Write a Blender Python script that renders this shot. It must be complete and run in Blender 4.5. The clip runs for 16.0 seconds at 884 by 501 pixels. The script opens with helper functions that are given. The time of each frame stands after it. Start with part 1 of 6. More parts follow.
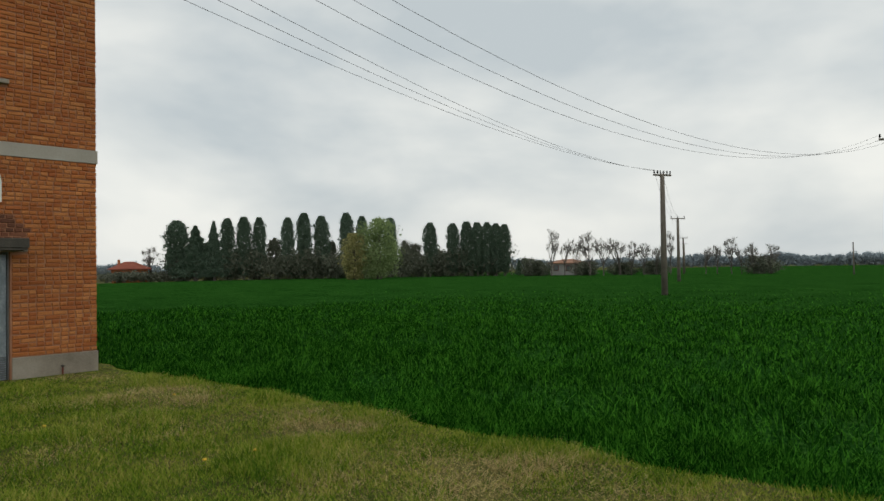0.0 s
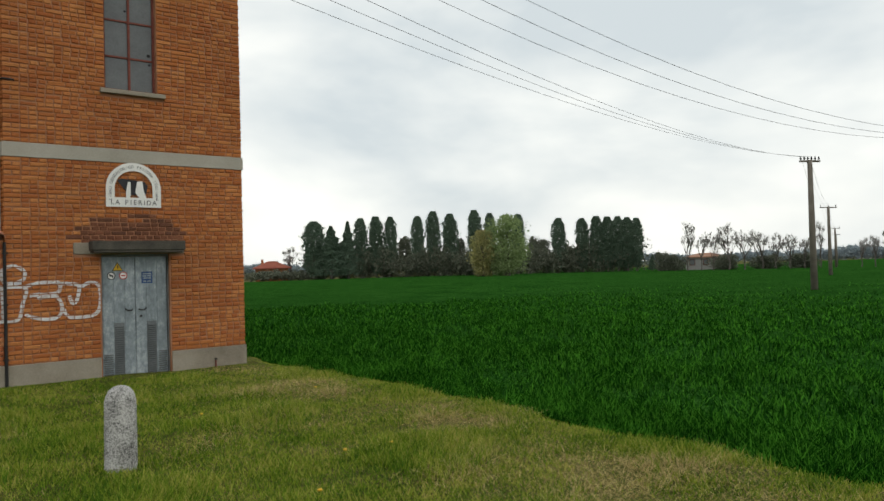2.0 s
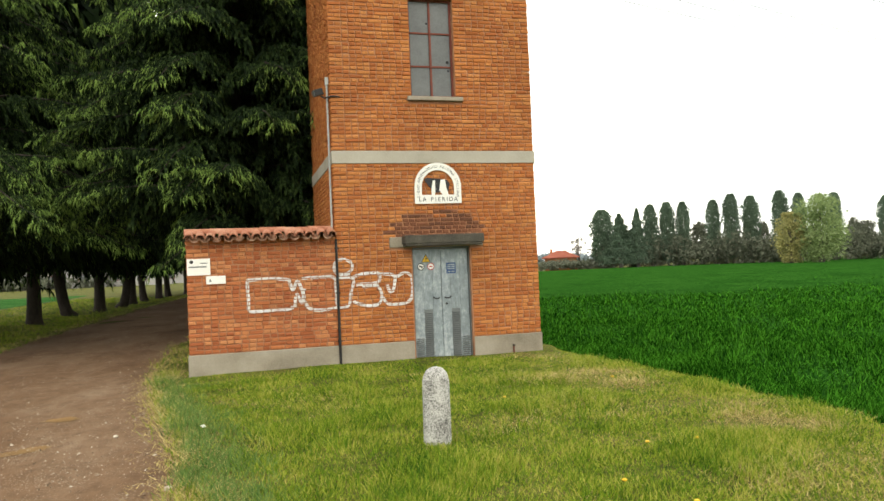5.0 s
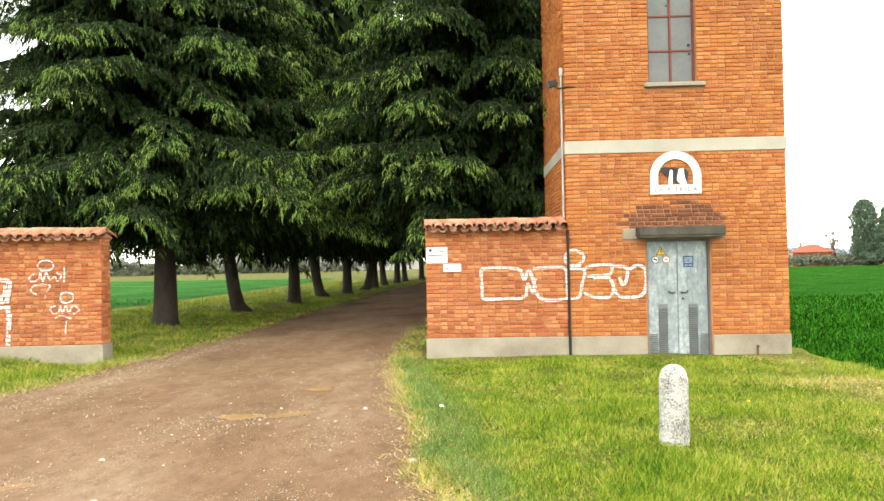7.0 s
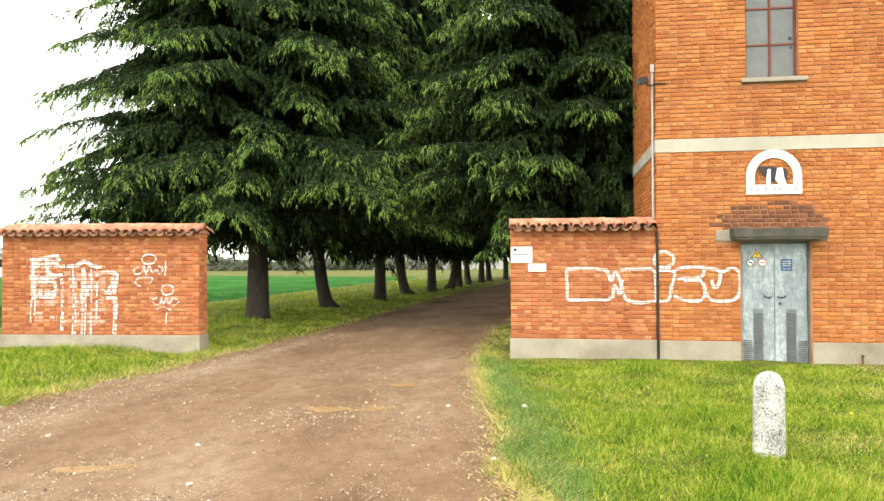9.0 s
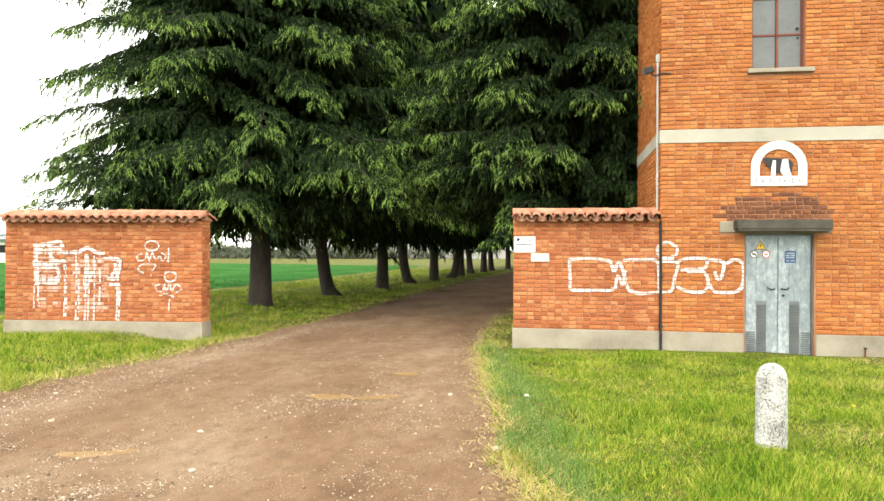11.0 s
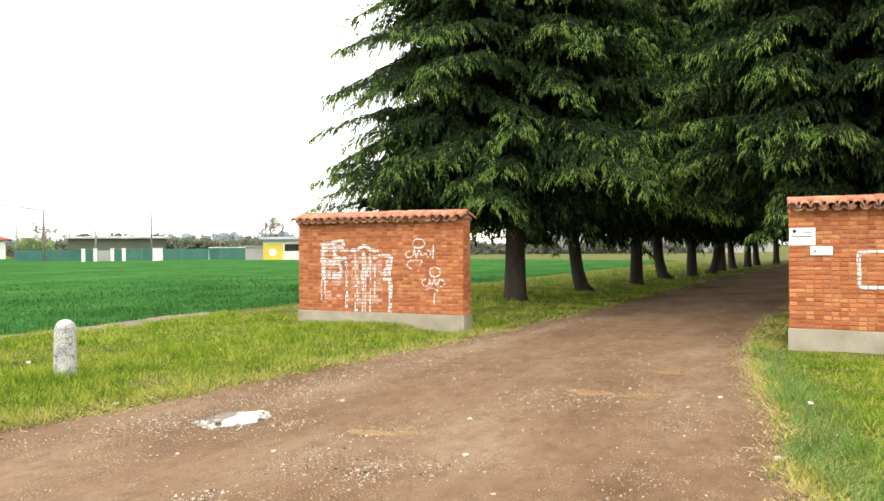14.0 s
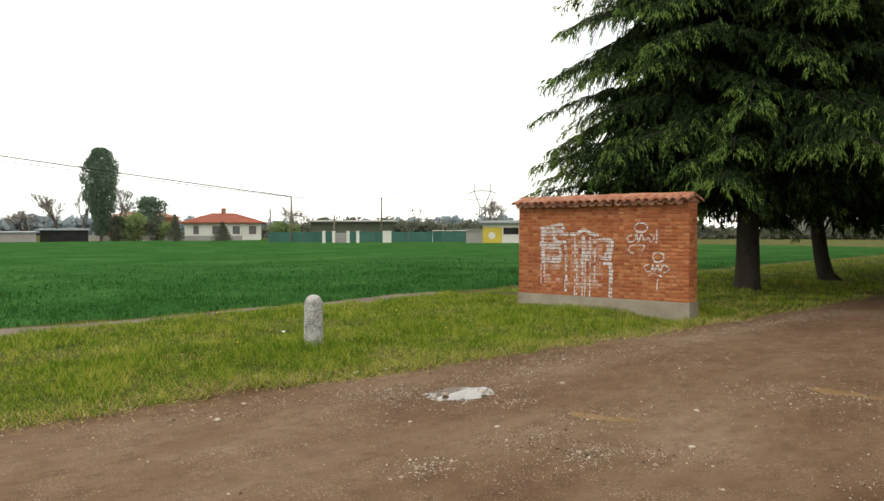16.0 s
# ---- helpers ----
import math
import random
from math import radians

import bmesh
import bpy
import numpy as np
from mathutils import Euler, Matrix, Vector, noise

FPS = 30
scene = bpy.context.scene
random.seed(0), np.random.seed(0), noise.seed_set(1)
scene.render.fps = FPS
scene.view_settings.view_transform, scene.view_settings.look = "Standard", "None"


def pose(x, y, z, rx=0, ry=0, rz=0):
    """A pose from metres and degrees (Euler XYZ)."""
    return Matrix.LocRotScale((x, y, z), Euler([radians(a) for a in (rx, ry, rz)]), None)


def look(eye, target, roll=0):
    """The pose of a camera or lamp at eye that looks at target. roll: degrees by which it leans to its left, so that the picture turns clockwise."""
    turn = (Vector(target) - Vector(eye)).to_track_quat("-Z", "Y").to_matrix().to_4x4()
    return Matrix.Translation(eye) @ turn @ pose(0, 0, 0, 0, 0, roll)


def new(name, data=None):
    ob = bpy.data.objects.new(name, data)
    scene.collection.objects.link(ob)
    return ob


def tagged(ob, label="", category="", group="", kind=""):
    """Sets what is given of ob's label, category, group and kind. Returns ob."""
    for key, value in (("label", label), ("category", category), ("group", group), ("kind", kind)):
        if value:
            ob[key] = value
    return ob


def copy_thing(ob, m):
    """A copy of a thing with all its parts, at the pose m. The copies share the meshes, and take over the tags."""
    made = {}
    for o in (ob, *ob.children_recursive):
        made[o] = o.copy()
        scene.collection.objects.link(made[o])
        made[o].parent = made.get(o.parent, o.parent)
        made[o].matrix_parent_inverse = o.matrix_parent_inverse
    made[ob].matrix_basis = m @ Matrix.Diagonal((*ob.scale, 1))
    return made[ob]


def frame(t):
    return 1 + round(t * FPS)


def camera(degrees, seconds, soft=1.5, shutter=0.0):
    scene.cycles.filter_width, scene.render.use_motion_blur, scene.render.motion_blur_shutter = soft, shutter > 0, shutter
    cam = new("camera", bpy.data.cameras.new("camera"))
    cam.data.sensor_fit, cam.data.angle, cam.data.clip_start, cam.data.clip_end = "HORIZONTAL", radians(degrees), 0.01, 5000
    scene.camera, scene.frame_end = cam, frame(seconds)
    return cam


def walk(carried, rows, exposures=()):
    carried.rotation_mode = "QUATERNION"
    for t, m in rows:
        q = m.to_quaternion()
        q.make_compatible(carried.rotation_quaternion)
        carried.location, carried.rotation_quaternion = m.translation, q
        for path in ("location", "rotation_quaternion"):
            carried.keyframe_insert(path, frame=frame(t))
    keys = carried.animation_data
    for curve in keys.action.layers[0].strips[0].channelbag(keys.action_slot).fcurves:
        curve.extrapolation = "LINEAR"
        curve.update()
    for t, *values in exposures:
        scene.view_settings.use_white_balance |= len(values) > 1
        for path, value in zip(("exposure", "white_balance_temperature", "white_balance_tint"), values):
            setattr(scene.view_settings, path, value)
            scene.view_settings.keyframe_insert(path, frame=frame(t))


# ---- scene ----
cam = camera(62.36, 16.0)
# seconds, eye x y z, yaw to the left, pitch up, roll
ROWS = [
    (0.0, 0.144, 0.045, 1.612, -47.72, 1.25, -0.87),
    (0.5, 0.144, 0.058, 1.603, -44.81, 1.31, -1.22),
    (1.0, 0.123, 0.031, 1.606, -41.91, 1.13, -1.35),
    (1.5, 0.127, 0.032, 1.612, -40.32, 0.94, -1.30),
    (2.0, 0.122, 0.044, 1.609, -37.70, 1.19, -1.56),
    (2.5, 0.109, 0.034, 1.612, -35.40, 1.28, -1.73),
    (3.0, 0.108, 0.059, 1.615, -33.01, 1.24, -1.75),
    (3.5, 0.079, 0.042, 1.617, -29.00, 1.42, -1.68),
    (4.0, 0.062, 0.044, 1.615, -25.28, 0.98, -2.02),
    (4.5, 0.045, 0.054, 1.615, -20.37, 1.50, -2.36),
    (5.0, 0.036, 0.045, 1.617, -15.39, 1.09, -2.36),
    (7.5, -0.059, 0.008, 1.632, 6.15, 0.87, -0.50),
    (8.0, -0.052, 0.012, 1.627, 8.77, 1.04, -0.14),
    (8.5, -0.053, 0.008, 1.623, 8.88, 0.97, -0.21),
    (11.0, -0.068, 0.021, 1.617, 9.04, 0.04, 0.28),
    (11.5, -0.075, 0.018, 1.618, 9.77, -0.32, 0.25),
    (12.0, -0.087, 0.024, 1.624, 10.24, -0.36, 0.30),
    (12.5, -0.106, 0.007, 1.628, 12.46, -0.04, -0.00),
    (13.0, -0.129, -0.018, 1.624, 18.13, 0.09, -0.46),
    (13.5, -0.143, -0.037, 1.625, 23.04, -0.04, -0.56),
    (14.0, -0.168, -0.050, 1.624, 28.37, -0.32, -0.42),
    (14.5, -0.164, -0.074, 1.623, 32.92, -1.02, -0.07),
    (15.0, -0.162, -0.094, 1.623, 37.03, -1.22, -0.08),
    (15.5, -0.155, -0.120, 1.628, 40.90, -1.44, 0.05),
    (16.0, -0.157, -0.142, 1.628, 45.30, -1.52, -0.15),
]
EXPOSURES = [(0.0, -1.1, 6600, 6), (2.0, -0.78, 6650, 6), (3.5, -0.47, 7050, 6), (5.0, 0.40, 7300, 5), (7.5, 1.32, 7200, 4), (12.0, 1.32, 7050, 5), (13.0, 1.3, 6900, 6), (14.0, 1.02, 7000, 7), (15.0, 0.24, 7150, 7), (16.0, -0.10, 7100, 8)]
walk(cam, [(t, pose(x, y, z, 0, 0, yaw) @ pose(0, 0, 0, 90 + pitch) @ pose(0, 0, 0, 0, 0, roll))
           for t, x, y, z, yaw, pitch, roll in ROWS], EXPOSURES)

# ---- light: an overcast spring sky ----
world = bpy.data.worlds.new("overcast")
scene.world = world
world.use_nodes = True
wn, wl = world.node_tree.nodes, world.node_tree.links
sky = wn.new("ShaderNodeTexSky")
sky.sky_type, sky.sun_disc = "NISHITA", False
sky.sun_elevation, sky.sun_rotation = radians(48), radians(150)
sky.air_density, sky.dust_density, sky.ozone_density = 1.0, 4.0, 1.0
clouds = wn.new("ShaderNodeTexNoise")
clouds.inputs["Scale"].default_value, clouds.inputs["Detail"].default_value = 2.6, 5.0
clouds.inputs["Roughness"].default_value, clouds.inputs["Distortion"].default_value = 0.5, 0.15
stretch = wn.new("ShaderNodeMapping")
coords = wn.new("ShaderNodeTexCoord")
stretch.inputs["Scale"].default_value = (1.0, 1.0, 2.2)
wl.new(coords.outputs["Generated"], stretch.inputs["Vector"])
wl.new(stretch.outputs["Vector"], clouds.inputs["Vector"])
ramp = wn.new("ShaderNodeValToRGB")
ramp.color_ramp.elements[0].position, ramp.color_ramp.elements[0].color = 0.33, (9.4, 10.2, 10.9, 1)
ramp.color_ramp.elements[1].position, ramp.color_ramp.elements[1].color = 0.62, (15.4, 15.3, 15.0, 1)
wl.new(clouds.outputs["Fac"], ramp.inputs["Fac"])
veil = wn.new("ShaderNodeMix")
veil.data_type = "RGBA"
veil.inputs["Factor"].default_value = 0.88
wl.new(sky.outputs["Color"], veil.inputs["A"])
wl.new(ramp.outputs["Color"], veil.inputs["B"])
back = wn["Background"]
wl.new(veil.outputs["Result"], back.inputs["Color"])
back.inputs["Strength"].default_value = 0.135

sun = new("sun", bpy.data.lights.new("sun", "SUN"))
sun.data.energy, sun.data.angle, sun.data.color = 0.5, radians(25), (1.0, 0.96, 0.9)
sun.matrix_world = look((-14, -30, 34), (0, 10, 0))

# ---- materials ----
def mat(name, roughness=0.8, metallic=0.0, specular=0.3):
    m = bpy.data.materials.new(name)
    m.use_nodes = True
    b = m.node_tree.nodes["Principled BSDF"]
    b.inputs["Roughness"].default_value, b.inputs["Metallic"].default_value = roughness, metallic
    b.inputs["Specular IOR Level"].default_value = specular
    return m, m.node_tree.nodes, m.node_tree.links, b


def noise_node(n, l, scale, detail=4.0, rough=0.6, space="Object", stretch=None):
    c = n.new("ShaderNodeTexCoord") if space == "Object" else n.new("ShaderNodeNewGeometry")
    out = c.outputs["Object"] if space == "Object" else c.outputs["Position"]
    t = n.new("ShaderNodeTexNoise")
    t.inputs["Scale"].default_value, t.inputs["Detail"].default_value, t.inputs["Roughness"].default_value = scale, detail, rough
    if stretch:
        mp = n.new("ShaderNodeMapping")
        mp.inputs["Scale"].default_value = stretch
        l.new(out, mp.inputs["Vector"])
        out = mp.outputs["Vector"]
    l.new(out, t.inputs["Vector"])
    return t.outputs["Fac"]


def ramp_node(n, l, fac, stops):
    r = n.new("ShaderNodeValToRGB")
    e = r.color_ramp.elements
    while len(e) < len(stops):
        e.new(0.5)
    for k, (p, c) in enumerate(stops):
        e[k].position, e[k].color = p, (*c, 1) if len(c) == 3 else c
    l.new(fac, r.inputs["Fac"])
    return r.outputs["Color"]


def mix_node(n, l, a, b, fac, blend="MIX"):
    m = n.new("ShaderNodeMix")
    m.data_type, m.blend_type = "RGBA", blend
    for sock, v in ((m.inputs["A"], a), (m.inputs["B"], b), (m.inputs["Factor"], fac)):
        if isinstance(v, (int, float)):
            sock.default_value = v
        elif isinstance(v, tuple):
            sock.default_value = (*v, 1)
        else:
            l.new(v, sock)
    return m.outputs["Result"]


def math_node(n, l, op, a, b=0.0):
    m = n.new("ShaderNodeMath")
    m.operation = op
    for sock, v in zip(m.inputs, (a, b)):
        if isinstance(v, (int, float)):
            sock.default_value = v
        else:
            l.new(v, sock)
    return m.outputs["Value"]


def bump_node(n, l, bsdf, height, strength=0.4, distance=0.01):
    b = n.new("ShaderNodeBump")
    b.inputs["Strength"].default_value, b.inputs["Distance"].default_value = strength, distance
    l.new(height, b.inputs["Height"])
    l.new(b.outputs["Normal"], bsdf.inputs["Normal"])


def mottled(name, stops, big=1.5, fine=40.0, rough=0.8, metallic=0.0, bump=0.3, dist=0.01, spread=0.35, specular=0.3, space="World", stretch=None):
    """A surface whose colour runs through stops by coarse noise, with fine grain and relief."""
    m, n, l, b = mat(name, rough, metallic, specular)
    coarse = noise_node(n, l, big, 5, 0.6, space, stretch)
    grain = noise_node(n, l, fine, 4, 0.7, space, stretch)
    mixed = math_node(n, l, "ADD", math_node(n, l, "MULTIPLY", coarse, 1 - spread), math_node(n, l, "MULTIPLY", grain, spread))
    l.new(ramp_node(n, l, mixed, stops), b.inputs["Base Color"])
    if bump:
        bump_node(n, l, b, grain, bump, dist)
    return m


def varied(name, stops, rough=0.7, translucent=0.0, big=0.5, specular=0.2, contrast=1.0):
    """Leaves and blades: each island has its own shade, patches drift over metres."""
    m, n, l, b = mat(name, rough, 0, specular)
    g = n.new("ShaderNodeNewGeometry")
    patch = mix_node(n, l, noise_node(n, l, big, 4, 0.6, "World"), noise_node(n, l, big * 5, 3, 0.6, "World"), 0.4)
    patch = math_node(n, l, "ADD", math_node(n, l, "MULTIPLY", patch, contrast), .5 - .5 * contrast)
    v = math_node(n, l, "ADD", math_node(n, l, "MULTIPLY", g.outputs["Random Per Island"], 0.45), math_node(n, l, "MULTIPLY", patch, 0.55))
    l.new(ramp_node(n, l, v, stops), b.inputs["Base Color"])
    if translucent:
        t = n.new("ShaderNodeBsdfTranslucent")
        l.new(b.inputs["Base Color"].links[0].from_socket, t.inputs["Color"])
        s = n.new("ShaderNodeMixShader")
        s.inputs["Fac"].default_value = translucent
        l.new(b.outputs["BSDF"], s.inputs[1])
        l.new(t.outputs["BSDF"], s.inputs[2])
        l.new(s.outputs["Shader"], n["Material Output"].inputs["Surface"])
    return m


def brick_material(name, dark, light, pale):
    m, n, l, b = mat(name, 0.9, 0, 0.15)
    g, o = n.new("ShaderNodeNewGeometry"), n.new("ShaderNodeObjectInfo")
    r = math_node(n, l, "FRACT", math_node(n, l, "ADD", g.outputs["Random Per Island"], o.outputs["Random"]))
    base = ramp_node(n, l, r, [(0.0, dark), (0.22, tuple(0.6 * p + 0.4 * q for p, q in zip(dark, light))), (0.55, light), (0.85, pale), (1.0, dark)])
    grain = noise_node(n, l, 55, 5, 0.7, "World", (1, 1, 1.6))
    weather = noise_node(n, l, 0.9, 6, 0.65, "World")
    base = mix_node(n, l, base, ramp_node(n, l, grain, [(0.25, (0.55, 0.5, 0.48)), (0.6, (1, 1, 1)), (0.85, (1.2, 1.15, 1.1))]), 0.7, "MULTIPLY")
    base = mix_node(n, l, base, ramp_node(n, l, weather, [(0.3, (0.7, 0.66, 0.64)), (0.55, (1, 1, 1)), (0.8, (1.15, 1.12, 1.05))]), 0.8, "MULTIPLY")
    l.new(base, b.inputs["Base Color"])
    bump_node(n, l, b, grain, 0.6, 0.006)
    return m


BRICK = brick_material("tower_brick", (0.36, 0.115, 0.038), (0.45, 0.164, 0.052), (0.53, 0.222, 0.078))
BRICK_WALL = brick_material("wall_brick", (0.33, 0.100, 0.043), (0.44, 0.148, 0.060), (0.54, 0.235, 0.105))
SOOTY = brick_material("sooty_brick", (0.115, 0.052, 0.033), (0.175, 0.072, 0.042), (0.235, 0.098, 0.055))
MORTAR = mottled("mortar", [(0.3, (0.25, 0.108, 0.058)), (0.7, (0.39, 0.203, 0.120))], 5, 60, 0.95)
CONCRETE = mottled("concrete", [(0.25, (0.15, 0.125, 0.095)), (0.5, (0.28, 0.245, 0.195)), (0.75, (0.40, 0.36, 0.30))], 2.0, 45, 0.9, bump=0.4)
BAND = mottled("band_concrete", [(0.25, (0.22, 0.205, 0.165)), (0.5, (0.35, 0.325, 0.275)), (0.75, (0.44, 0.41, 0.36))], 1.1, 45, 0.9, bump=0.3)
DARK_CONCRETE = mottled("mossy_concrete", [(0.3, (0.03, 0.028, 0.024)), (0.55, (0.08, 0.073, 0.06)), (0.8, (0.2, 0.19, 0.16))], 3.5, 60, 0.95, bump=0.6)
GALV = mottled("galvanised_steel", [(0.3, (0.13, 0.155, 0.175)), (0.5, (0.25, 0.29, 0.315)), (0.66, (0.46, 0.50, 0.53))], 3.5, 18, 0.5, 0.35, 0.08, spread=0.5, stretch=(1, 1, 0.6))
GALV_DARK = mottled("dull_steel", [(0.3, (0.10, 0.11, 0.115)), (0.7, (0.2, 0.215, 0.22))], 3, 30, 0.6, 0.3, 0.1)
BLACK = mottled("black_iron", [(0.3, (0.008, 0.008, 0.009)), (0.7, (0.025, 0.024, 0.024))], 4, 60, 0.5)
WHITE = mottled("white_enamel", [(0.3, (0.68, 0.67, 0.64)), (0.7, (0.82, 0.81, 0.78))], 2, 30, 0.5, bump=0.05)
SIGN_BLACK = mottled("sign_black", [(0.3, (0.015, 0.015, 0.018)), (0.7, (0.035, 0.035, 0.04))], 6, 60, 0.6, bump=0)
YELLOW = mottled("warning_yellow", [(0.3, (0.62, 0.36, 0.02)), (0.7, (0.72, 0.46, 0.04))], 6, 60, 0.5, bump=0)
RED = mottled("sign_red", [(0.3, (0.4, 0.02, 0.02)), (0.7, (0.5, 0.04, 0.03))], 6, 60, 0.5, bump=0)
BLUE = mottled("sign_blue", [(0.3, (0.02, 0.05, 0.14)), (0.7, (0.04, 0.09, 0.22))], 6, 60, 0.5, bump=0)
RUST = mottled("rust_red_steel", [(0.3, (0.10, 0.025, 0.018)), (0.7, (0.2, 0.055, 0.035))], 5, 60, 0.7, bump=0.2)
GLASS = mottled("dusty_pane", [(0.3, (0.05, 0.055, 0.06)), (0.7, (0.13, 0.14, 0.145))], 1.6, 30, 0.28, 0, 0.02, specular=0.5)
TILE = mottled("clay_tile", [(0.25, (0.20, 0.068, 0.04)), (0.45, (0.35, 0.14, 0.085)), (0.58, (0.44, 0.22, 0.145)), (0.72, (0.42, 0.33, 0.25))], 4, 50, 0.85, bump=0.35)
ROOF_RED = mottled("far_roof_tile", [(0.3, (0.20, 0.05, 0.032)), (0.7, (0.32, 0.10, 0.062))], 0.7, 12, 0.9, bump=0.2)
TILE_OLD = mottled("lichened_tile", [(0.3, (0.17, 0.10, 0.07)), (0.5, (0.32, 0.17, 0.11)), (0.75, (0.42, 0.31, 0.23))], 5, 60, 0.9, bump=0.4)
GRANITE = mottled("granite", [(0.38, (0.05, 0.05, 0.048)), (0.46, (0.24, 0.235, 0.225)), (0.54, (0.45, 0.44, 0.425)), (0.66, (0.62, 0.61, 0.59))], 7, 70, 0.85, bump=0.5, spread=0.7)
PAINT = mottled("spray_paint", [(0.32, (0.40, 0.30, 0.27)), (0.5, (0.60, 0.57, 0.57)), (0.7, (0.76, 0.75, 0.76))], 6, 40, 0.7, bump=0.1)
PAINT_THIN = mottled("thin_spray_paint", [(0.3, (0.44, 0.19, 0.11)), (0.5, (0.50, 0.29, 0.22)), (0.7, (0.62, 0.50, 0.46))], 9, 40, 0.8, bump=0.1)
BARK = mottled("cedar_bark", [(0.3, (0.014, 0.011, 0.009)), (0.7, (0.06, 0.048, 0.04))], 3, 24, 0.95, bump=0.8, dist=0.03, stretch=(1, 1, 0.3))
BARK_GREY = mottled("grey_bark", [(0.3, (0.06, 0.052, 0.045)), (0.7, (0.17, 0.15, 0.13))], 3, 24, 0.95, bump=0.5)
WOOD_POLE = mottled("weathered_pole", [(0.3, (0.10, 0.085, 0.07)), (0.7, (0.22, 0.19, 0.16))], 2, 20, 0.9, bump=0.2)
WIRE = mottled("wire", [(0.3, (0.02, 0.02, 0.022)), (0.7, (0.05, 0.05, 0.052))], 4, 20, 0.6, bump=0)
# dark needle green deepened with the shade inside the crowns; outer shoots lighter
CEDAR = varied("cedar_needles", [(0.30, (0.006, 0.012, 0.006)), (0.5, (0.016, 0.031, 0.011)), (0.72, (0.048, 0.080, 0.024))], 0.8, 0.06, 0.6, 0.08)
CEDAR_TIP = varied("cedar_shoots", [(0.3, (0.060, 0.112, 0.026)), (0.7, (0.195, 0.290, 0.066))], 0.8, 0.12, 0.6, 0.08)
# POPLAR, BUSH, TWIG and FAR_WOOD have distance haze mixed into their base colours
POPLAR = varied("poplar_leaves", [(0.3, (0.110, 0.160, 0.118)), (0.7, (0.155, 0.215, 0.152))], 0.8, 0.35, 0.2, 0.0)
SPRING = varied("spring_leaves", [(0.3, (0.19, 0.26, 0.11)), (0.7, (0.33, 0.41, 0.19))], 0.8, 0.4, 0.2, 0.0)
BLOSSOM = varied("yellow_catkins", [(0.3, (0.27, 0.26, 0.11)), (0.7, (0.45, 0.42, 0.19))], 0.8, 0.4, 0.2, 0.0)
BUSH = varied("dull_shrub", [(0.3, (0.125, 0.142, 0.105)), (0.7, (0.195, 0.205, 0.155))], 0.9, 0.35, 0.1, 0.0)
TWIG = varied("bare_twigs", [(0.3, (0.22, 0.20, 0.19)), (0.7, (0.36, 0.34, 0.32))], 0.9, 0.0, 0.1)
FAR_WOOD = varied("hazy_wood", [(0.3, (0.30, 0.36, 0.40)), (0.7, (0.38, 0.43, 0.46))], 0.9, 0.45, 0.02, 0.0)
WHEAT = varied("wheat_blades", [(0.27, (0.003, 0.019, 0.002)), (0.5, (0.014, 0.076, 0.006)), (0.72, (0.085, 0.290, 0.026))], 0.9, 0.3, 1.6, 0.0, 1.5)
WHEAT_LEFT = varied("young_wheat_blades", [(0.3, (0.017, 0.066, 0.015)), (0.7, (0.056, 0.166, 0.040))], 0.9, 0.3, 0.5, 0.0)
GRASS = varied("lawn_blades", [(0.22, (0.030, 0.085, 0.008)), (0.40, (0.110, 0.210, 0.014)), (0.58, (0.262, 0.325, 0.034)), (0.80, (0.47, 0.41, 0.115))], 0.7, 0.22, 1.3, 0.08, 1.9)
GRASS_BLUE = varied("couch_grass_blades", [(0.3, (0.065, 0.140, 0.030)), (0.7, (0.215, 0.310, 0.092))], 0.7, 0.2, 1.3, 0.08)
STRAW = varied("dry_stalks", [(0.3, (0.28, 0.205, 0.075)), (0.7, (0.58, 0.47, 0.21))], 0.8, 0.2, 0.5)
SOIL = mottled("turf_soil", [(0.3, (0.03, 0.035, 0.01)), (0.5, (0.08, 0.085, 0.02)), (0.7, (0.16, 0.135, 0.05))], 0.8, 25, 0.95, bump=0.5, dist=0.02, specular=0.05)


